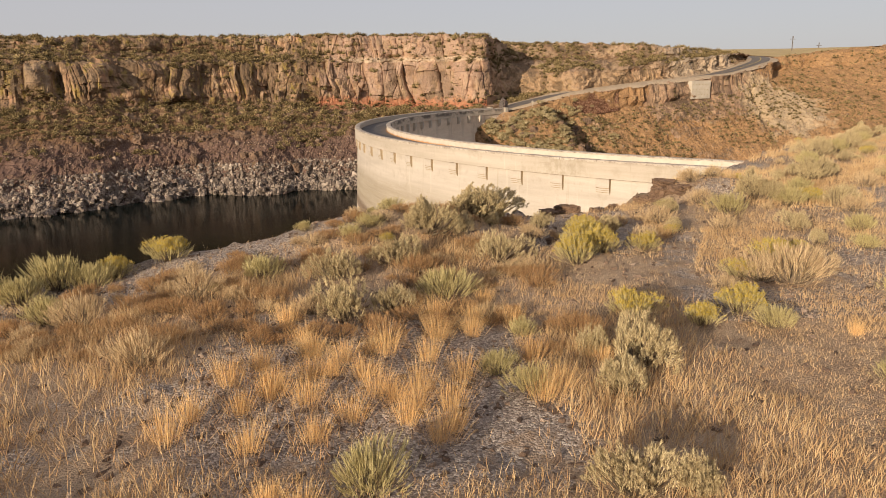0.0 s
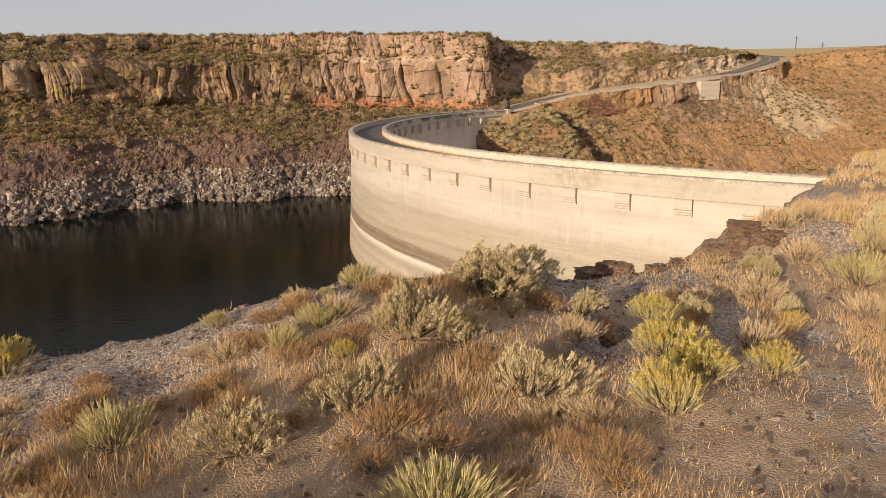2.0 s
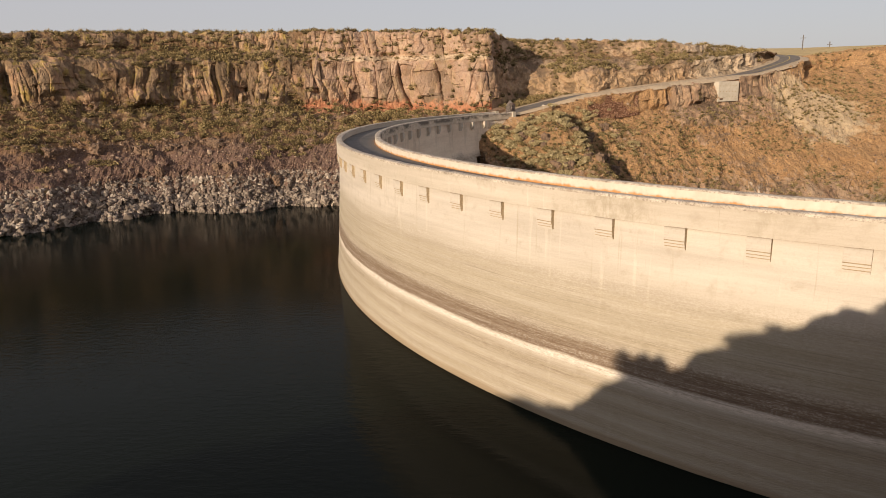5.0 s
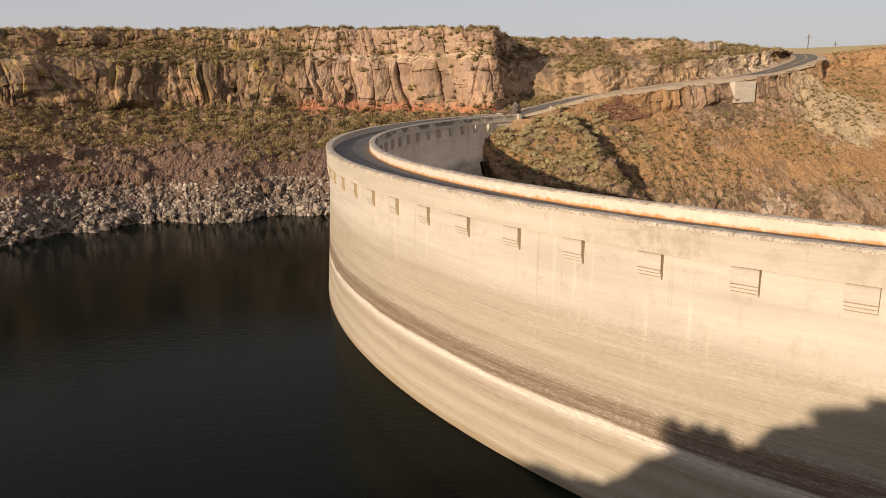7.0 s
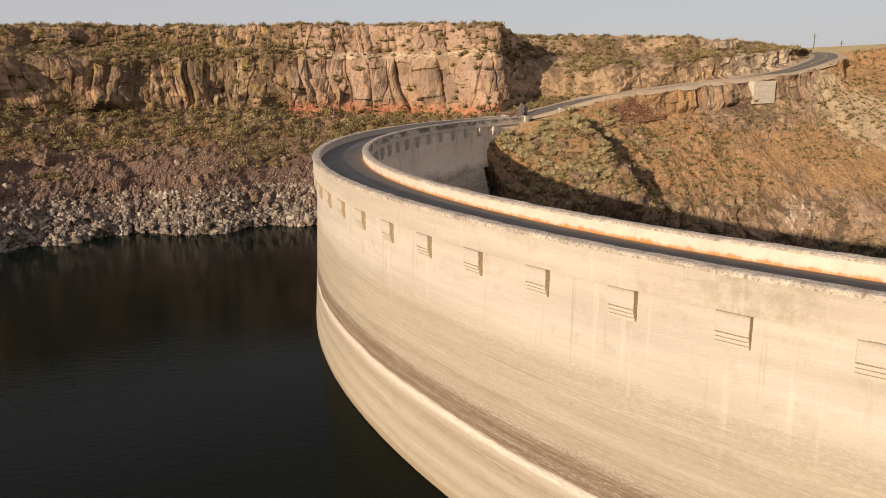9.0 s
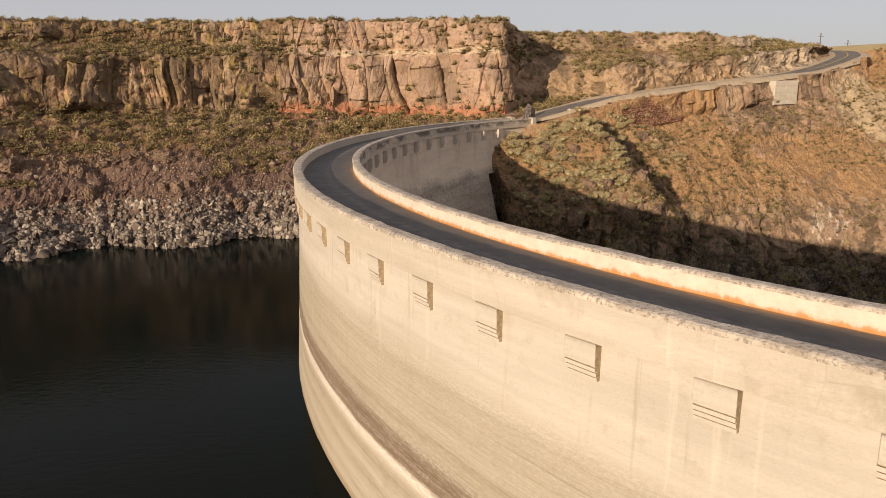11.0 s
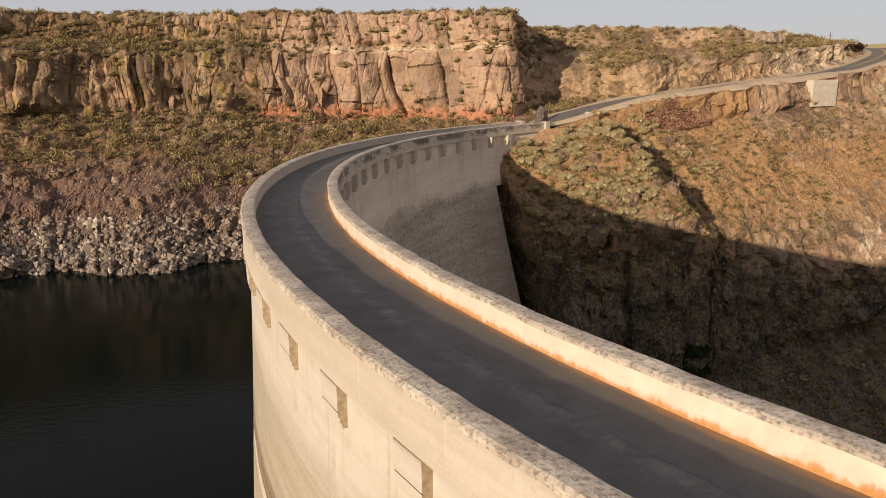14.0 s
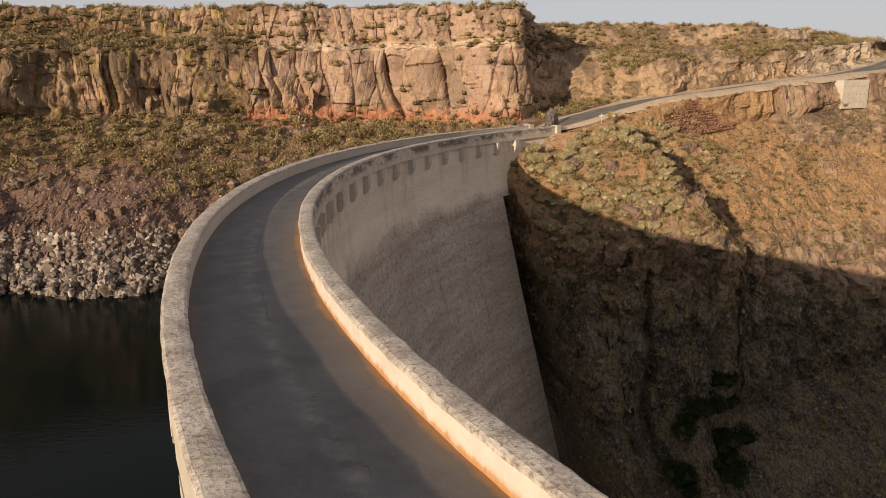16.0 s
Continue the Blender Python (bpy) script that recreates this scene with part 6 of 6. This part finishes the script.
far_brush("slope_grass", GORGE_P, 24000, lambda x, y, z, s: (x < 190) & (s > 0.25) & (z > -24), 53, (0.15, 0.34), 9, M_FARGRASS, "dry tan grass on the gorge slope", False)
far_brush("bank_grass", FAR_P, 9000, lambda x, y, z, s: (z > -9) & (s > 0.25) & (x > -130), 55, (0.15, 0.34), 9, M_SLOPEGRASS, "dry brown grass on the far slope", False)


NEAR_P = np.stack([X, Y, Z], -1)
far_brush("bank_brush", NEAR_P, 900, lambda x, y, z, s: (np.abs(x) < 75) & (y > -120) & (s > 0.8) & (y < np.interp(x, EDGE[:, 0], EDGE[:, 1]) - 1.0) & ((np.abs(x - 2) > 0.64 * (y + 73.5) + 2.0)), 59, (0.3, 0.7), 44, M_SPURBUSH, "sagebrush scattered over the dry near bank")

# large sagebrush on the spur beside the dam's end, one by one
def spur_bush_mesh(seed):
    """A rounded bush of many leaf sprays round solid hearts added to block light, one metre across."""
    r = np.random.default_rng(seed)
    lobes = np.stack([r.normal(0, 0.2, 7), r.normal(0, 0.2, 7), 0.22 + 0.2 * r.random(7)], -1)
    n = 760
    o = r.normal(size=(n, 3))
    o /= np.linalg.norm(o, axis=1)[:, None]
    o[:, 2] = np.abs(o[:, 2])
    c = lobes[r.integers(0, 7, n)] + o * (0.17 + 0.10 * r.random(n))[:, None]
    d = o + (0, 0, 0.7) + r.normal(0, 0.4, o.shape)
    d /= np.linalg.norm(d, axis=1)[:, None]
    V, F = blade_cloud(c, d, np.full(n, 0.10), np.full(n, 0.016), 0.0, r, 1)
    hull = np.array([(1, 0, 0), (0, 1, 0), (-1, 0, 0), (0, -1, 0), (0, 0, 0.9), (0, 0, -1)]) * 0.19
    tri = np.array([(0, 1, 4), (1, 2, 4), (2, 3, 4), (3, 0, 4), (1, 0, 5), (2, 1, 5), (3, 2, 5), (0, 3, 5)])
    F = np.concatenate([F, (np.arange(7)[:, None, None] * 6 + len(V) + tri[None]).reshape(-1, 3)])
    V = np.concatenate([V, (lobes[:, None, :] + hull[None]).reshape(-1, 3)])
    return mesh_of("crown", V, F, M_SPURBUSH), mesh_of("trunk", *twig_tubes([(np.array([(0, 0, -0.1), (0.5 * a, 0.5 * b, h * 0.45), (a, b, h)]), 1.0) for a, b, h in lobes], 0.03, 0.012), M_TWIG)


spur_lib = [spur_bush_mesh(900 + k) for k in range(6)]
spots = bank_spots(GORGE_P, 280, lambda x, y, z, s: (x > 13) & (x < 47) & (z > -15) & (z < 1.0) & (s > 0.2) & off_road(x, y, 5.2) & (fbm(x * 0.2, y * 0.2, z * 0.3, 2, 98) + np.where(x < 33, 0.35, 0.0) + np.where((x > 33) & (z < -9), -0.9, 0.0) > 0.0), 57)
for k, p in enumerate(spots):
    bush = tagged(new("sagebrush"), "large olive-grey sagebrush on the steep spur beside the dam", "shrub", "sagebrush on the spur")
    size = 1.0 + 1.3 * rng.random() ** 1.5
    bush.matrix_basis = Matrix.Translation(p) @ pose(0, 0, 0, 0, 0, rng.random() * 360) @ Matrix.Diagonal((size, size, size * 0.9, 1))
    part("crown", spur_lib[k % 6][0], bush)
    part("trunk", spur_lib[k % 6][1], bush)


far_brush("spur_brush", GORGE_P, 900, lambda x, y, z, s: (x > 12) & (x < 46) & (z > -22) & (z < 1.0) & (s > 0.2), 257, (0.3, 0.75), 60, M_FARBUSH, "small olive sagebrush crowding the spur beside the dam")

# green thicket in the hollow at the foot of the gorge wall, its shade painted as near-black leaves
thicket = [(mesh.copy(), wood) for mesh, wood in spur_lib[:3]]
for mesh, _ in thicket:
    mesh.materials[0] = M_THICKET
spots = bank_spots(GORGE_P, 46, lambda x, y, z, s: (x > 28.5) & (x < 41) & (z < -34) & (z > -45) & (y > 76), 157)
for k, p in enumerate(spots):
    bush = tagged(new("willow_shrub"), "green shrub coloured near black for shade in the hollow of the gorge", "shrub", "thicket in the gorge")
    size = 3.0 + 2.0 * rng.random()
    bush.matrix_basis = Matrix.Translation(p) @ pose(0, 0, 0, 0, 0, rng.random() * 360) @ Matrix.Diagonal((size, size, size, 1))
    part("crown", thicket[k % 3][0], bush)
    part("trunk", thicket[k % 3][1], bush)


# ---------------------------------------------------------------- rocks of the near rim
def rough_rock(name, mat, seed, cuts=4):
    """A blocky weathered rock with cracks."""
    bm = bmesh.new()
    bmesh.ops.create_icosphere(bm, subdivisions=cuts, radius=0.5)
    co = np.array([q.co for q in bm.verts])
    box_shape = co / np.maximum(np.abs(co).max(1), 1e-6)[:, None] * 0.42
    co = co * 0.45 + box_shape * 0.55
    a, ea, pa = cells(co[:, 0] * 3.2 + seed, co[:, 2] * 3.6 + co[:, 1] * 2.4, seed)
    b, eb, pb = cells(co[:, 1] * 7 - seed, co[:, 2] * 8 + co[:, 0] * 5, seed + 3)
    f = 1 + 0.30 * (a - 0.5) + 0.12 * (b - 0.5) + 0.45 * pa + 0.15 * pb - 0.16 * np.exp(-ea * 9) - 0.05 * np.exp(-eb * 9) + 0.06 * fbm(co[:, 0] * 9, co[:, 1] * 9, co[:, 2] * 9, 3, seed)
    for q, p, k in zip(bm.verts, co, f):
        q.co = Vector(p * k)
    me = bpy.data.meshes.new(name)
    bm.to_mesh(me)
    bm.free()
    me.materials.append(mat)
    return me


def rim_rock(x, y, z, size, seed, label):
    ob = new("rim_rock", rough_rock("rim_rock", M_ROCK, seed, 5))
    z = min(z, float(near_height(np.array([x]), np.array([y]))[0][0]) + 0.32 * size[2])
    ob.matrix_basis = Matrix.Translation((x, y, z)) @ pose(0, 0, 0, 0, 0, seed * 37 % 360) @ Matrix.Diagonal((*size, 1))
    tagged(ob, label, "rock", "dark rocks on the near rim")


for k, (x, y, z, size) in enumerate([(9.25, -47.5, 2.5, (1.0, 0.9, 0.55)), (9.75, -47.75, 2.85, (1.1, 0.8, 0.5)), (10.25, -48.0, 3.0, (0.95, 0.7, 0.42)), (9.9, -47.2, 3.15, (1.0, 0.9, 0.4)), (9.15, -47.2, 2.2, (0.9, 0.8, 0.5)), (10.7, -48.2, 2.75, (0.8, 0.5, 0.4)), (9.6, -48.05, 2.5, (0.8, 0.5, 0.4)), (12.1, -45.0, 3.1, (0.8, 0.6, 0.45)), (8.5, -47.9, 2.1, (0.7, 0.6, 0.5)), (5.6, -48.95, 2.45, (1.0, 0.6, 0.36)), (6.2, -48.95, 2.5, (1.0, 0.6, 0.42)),
                                       (3.0, -48.45, 2.4, (0.7, 0.5, 0.45)), (2.6, -48.5, 2.35, (0.5, 0.5, 0.4)), (7.2, -48.7, 2.35, (0.6, 0.5, 0.4)), (7.7, -48.5, 2.3, (0.55, 0.5, 0.45)), (8.0, -48.2, 2.3, (0.7, 0.6, 0.5)), (4.9, -53.4, 2.5, (0.5, 0.35, 0.4)), (4.4, -54.6, 2.4, (0.45, 0.4, 0.35)), (2.7, -57.3, 2.45, (0.5, 0.35, 0.35)), (10.2, -46.2, 2.6, (0.9, 0.7, 0.6))]):
    rim_rock(x, y, z, size, 500 + k, "dark red-brown basalt rock at the edge of the drop" if k < 16 else "dark basalt rock half buried in the soil")


# dark outcrops on the far slope and broken rock on the spur
def on_bank(P, x, y):
    flat = P.reshape(-1, 3)
    return flat[np.argmin((flat[:, 0] - x) ** 2 + (flat[:, 1] - y) ** 2)]


outcrops = [rough_rock("basalt_outcrop", M_OUTCROP, 620 + k) for k in range(5)]
for k, (x, y, w, h) in enumerate([(-44.9, 96.5, 3.6, 2.0), (-43.6, 95.8, 2.6, 1.5), (-50.3, 95.0, 2.4, 1.3), (-51.8, 93.5, 2.6, 1.5), (-53.0, 92.4, 2.2, 1.2), (-49.0, 96.0, 2.0, 1.2), (-47.4, 97.2, 1.8, 1.1), (-40.1, 88.5, 2.2, 3.0), (-39.0, 88.9, 2.0, 2.4), (-42.0, 89.0, 2.6, 1.8), (-31.0, 89.8, 2.0, 2.4), (-32.4, 90.2, 1.8, 1.6), (-55.9, 89.5, 2.2, 2.6), (-57.5, 90.0, 2.4, 2.0), (-52.9, 86.5, 2.0, 2.6), (-34.0, 96.0, 1.4, 0.9), (-40.9, 101.5, 1.3, 1.0), (-64.0, 86.0, 3.2, 2.6), (-70.0, 80.0, 3.5, 2.6), (-24.0, 106.0, 1.6, 1.2)]):
    p = on_bank(FAR_P, x, y)
    ob = new("basalt_outcrop", outcrops[k % 5])
    ob.matrix_basis = Matrix.Translation((p[0], p[1], p[2] + 0.1 * h)) @ pose(0, 0, 0, 0, 8 - 5 * (k % 4), k * 47 % 360) @ Matrix.Diagonal((w, w * 0.8, h, 1))
    tagged(ob, "dark cracked basalt outcrop breaking through the far slope", "rock outcrop", "outcrops on the far slope")
spots = bank_spots(GORGE_P, 26, lambda x, y, z, s: (x > 17) & (x < 40) & (z > -15) & (z < -3.5) & (s > 0.2), 58)
for k, p in enumerate(spots):
    ob = new("spur_rock", outcrops[k % 5])
    w = 1.2 + 1.6 * rng.random()
    ob.matrix_basis = Matrix.Translation((p[0], p[1], p[2] - 0.1)) @ pose(0, 0, 0, 0, 0, rng.random() * 360) @ Matrix.Diagonal((w, w * 0.8, w * (0.7 + 0.6 * rng.random()), 1))
    tagged(ob, "brown cracked basalt rock on the steep spur", "rock", "rocks on the spur")


# ---------------------------------------------------------------- built things beside the road
def box(bm, x0, x1, y0, y1, z0, z1):
    vs = bmesh.ops.create_cube(bm, size=1)["verts"]
    for q in vs:
        q.co = Vector((x0 if q.co.x < 0 else x1, y0 if q.co.y < 0 else y1, z0 if q.co.z < 0 else z1))
    return vs


def box_mesh(name, size, mat, bevel=0.03):
    bm = bmesh.new()
    box(bm, -size[0] / 2, size[0] / 2, -size[1] / 2, size[1] / 2, 0, size[2])
    bmesh.ops.bevel(bm, geom=bm.edges[:], offset=bevel, segments=2, affect="EDGES")
    me = bpy.data.meshes.new(name)
    bm.to_mesh(me)
    bm.free()
    me.materials.append(mat)
    return me


# piers that end the parapets
for r_pier, th_pier, top in ((77.35, 133.2, 0.12), (82.4, 133.2, 0.10)):
    x, y, _ = polar(r_pier, th_pier, 0)
    ob = new("parapet_pier", box_mesh("parapet_pier", (1.15, 1.0, 1.9), M_WALL, 0.05))
    ob.matrix_basis = Matrix.Translation((x, y, top - 1.9)) @ pose(0, 0, 0, 0, 0, th_pier)
    tagged(ob, "pale square concrete pier ending the dam parapet", "pier", "piers at the end of the dam")

# retaining wall with rows of drain holes
wall = tagged(new("retaining_wall"), "pale concrete retaining wall with rows of drain holes under the road", "retaining wall")
wx0, wy0, wz0 = road_side(68.5, -6.1, -0.3)
wx1, wy1, _ = road_side(74.3, -6.1, 0)
length, turn = math.hypot(wx1 - wx0, wy1 - wy0), math.degrees(math.atan2(wy1 - wy0, wx1 - wx0))
wall.matrix_basis = Matrix.Translation((wx0, wy0, wz0 - 4.9)) @ pose(0, 0, 0, 0, 0, turn)
bm = bmesh.new()
box(bm, 0, length, -0.2, 1.6, 0, 4.9)
bmesh.ops.bevel(bm, geom=bm.edges[:], offset=0.05, segments=1, affect="EDGES")
me = bpy.data.meshes.new("wall_body")
bm.to_mesh(me)
bm.free()
me.materials.append(M_WALL)
part("wall_body", me, wall)
hole = bpy.data.meshes.new("drain_hole")
bm = bmesh.new()
bmesh.ops.create_cone(bm, cap_ends=True, segments=10, radius1=0.13, radius2=0.13, depth=0.06)
bm.to_mesh(hole)
bm.free()
hole.materials.append(M_GRIME)
for row in range(3):
    for k in range(6):
        ob = part("drain_hole", hole, wall)
        ob.matrix_basis = pose(0.6 + k * 1.05, -0.20, 1.1 + row * 1.35, 90)

# dry stone facing under the road
facing = tagged(new("stone_facing"), "red-brown dry stone facing that holds up the road", "stone wall")
stone_lib = [rock_mesh("stone", M_RUBBLE, 700 + k, 0.75, 12, False) for k in range(6)]
pa, pb = np.array(road_side(33, -5.3, -0.35)), np.array(road_side(47, -5.3, -0.35))
rs = np.random.default_rng(17)
bm = bmesh.new()
quad = []
for p, low in ((pa, 0), (pb, 0), (pb, 1), (pa, 1)):
    n2 = np.array([pb[1] - pa[1], -(pb[0] - pa[0])]) / np.linalg.norm(pb[:2] - pa[:2])
    quad.append(bm.verts.new((p[0] + n2[0] * (0.9 * low - 0.3), p[1] + n2[1] * (0.9 * low - 0.3), p[2] - 5.4 * low)))
bm.faces.new(quad)
bmesh.ops.solidify(bm, geom=bm.faces[:], thickness=0.5)
me = bpy.data.meshes.new("backing")
bm.to_mesh(me)
bm.free()
me.materials.append(M_RUBBLE)
part("backing", me, facing)
pl = []
for row in range(15):
    for k in range(40):
        u, w = (k + 0.5 * (row % 2) + 0.25 * rs.normal()) / 40, (row + 0.2 * rs.normal()) / 15
        q = pa * (1 - u) + pb * u
        pl.append((int(rs.integers(6)), q[0] + n2[0] * (0.9 * w - 0.22), q[1] + n2[1] * (0.9 * w - 0.22), q[2] - 5.4 * w, 0.42 + 0.16 * rs.random(), rs.random() * 6, 0.3))
ob = part("rubble", soup_of("rubble", stone_lib, pl, M_RUBBLE), facing)
ob["kind"] = "stuff"

# marker post by the road and poles far out on the plain
post = tagged(new("marker_post"), "small white marker post with a crossbar beside the road", "marker post")
x, y, z = road_side(21.5, -5.4, -0.5)
post.matrix_basis = Matrix.Translation((x, y, z))
part("pole", box_mesh("pole", (0.08, 0.08, 1.5), M_WALL, 0.01), post)
bar = part("crossbar", box_mesh("crossbar", (0.7, 0.05, 0.22), M_WALL, 0.01), post)
bar.matrix_basis = Matrix.Translation((0, -0.07, 1.05))
for x, y, h in ((330, 620, 13), (365, 640, 7)):
    pole = tagged(new("utility_pole"), "slim grey utility pole far out on the plain", "utility pole", "poles on the plain")
    pole.matrix_basis = Matrix.Translation((x, y, 14.0 + (y - 200) * 0.0369))
    part("mast", box_mesh("mast", (0.7, 0.7, h), M_POLE, 0.1), pole)
    arm = part("crossarm", box_mesh("crossarm", (5.0, 0.4, 0.4), M_POLE, 0.05), pole)
    arm.matrix_basis = Matrix.Translation((0, 0, h - 3))
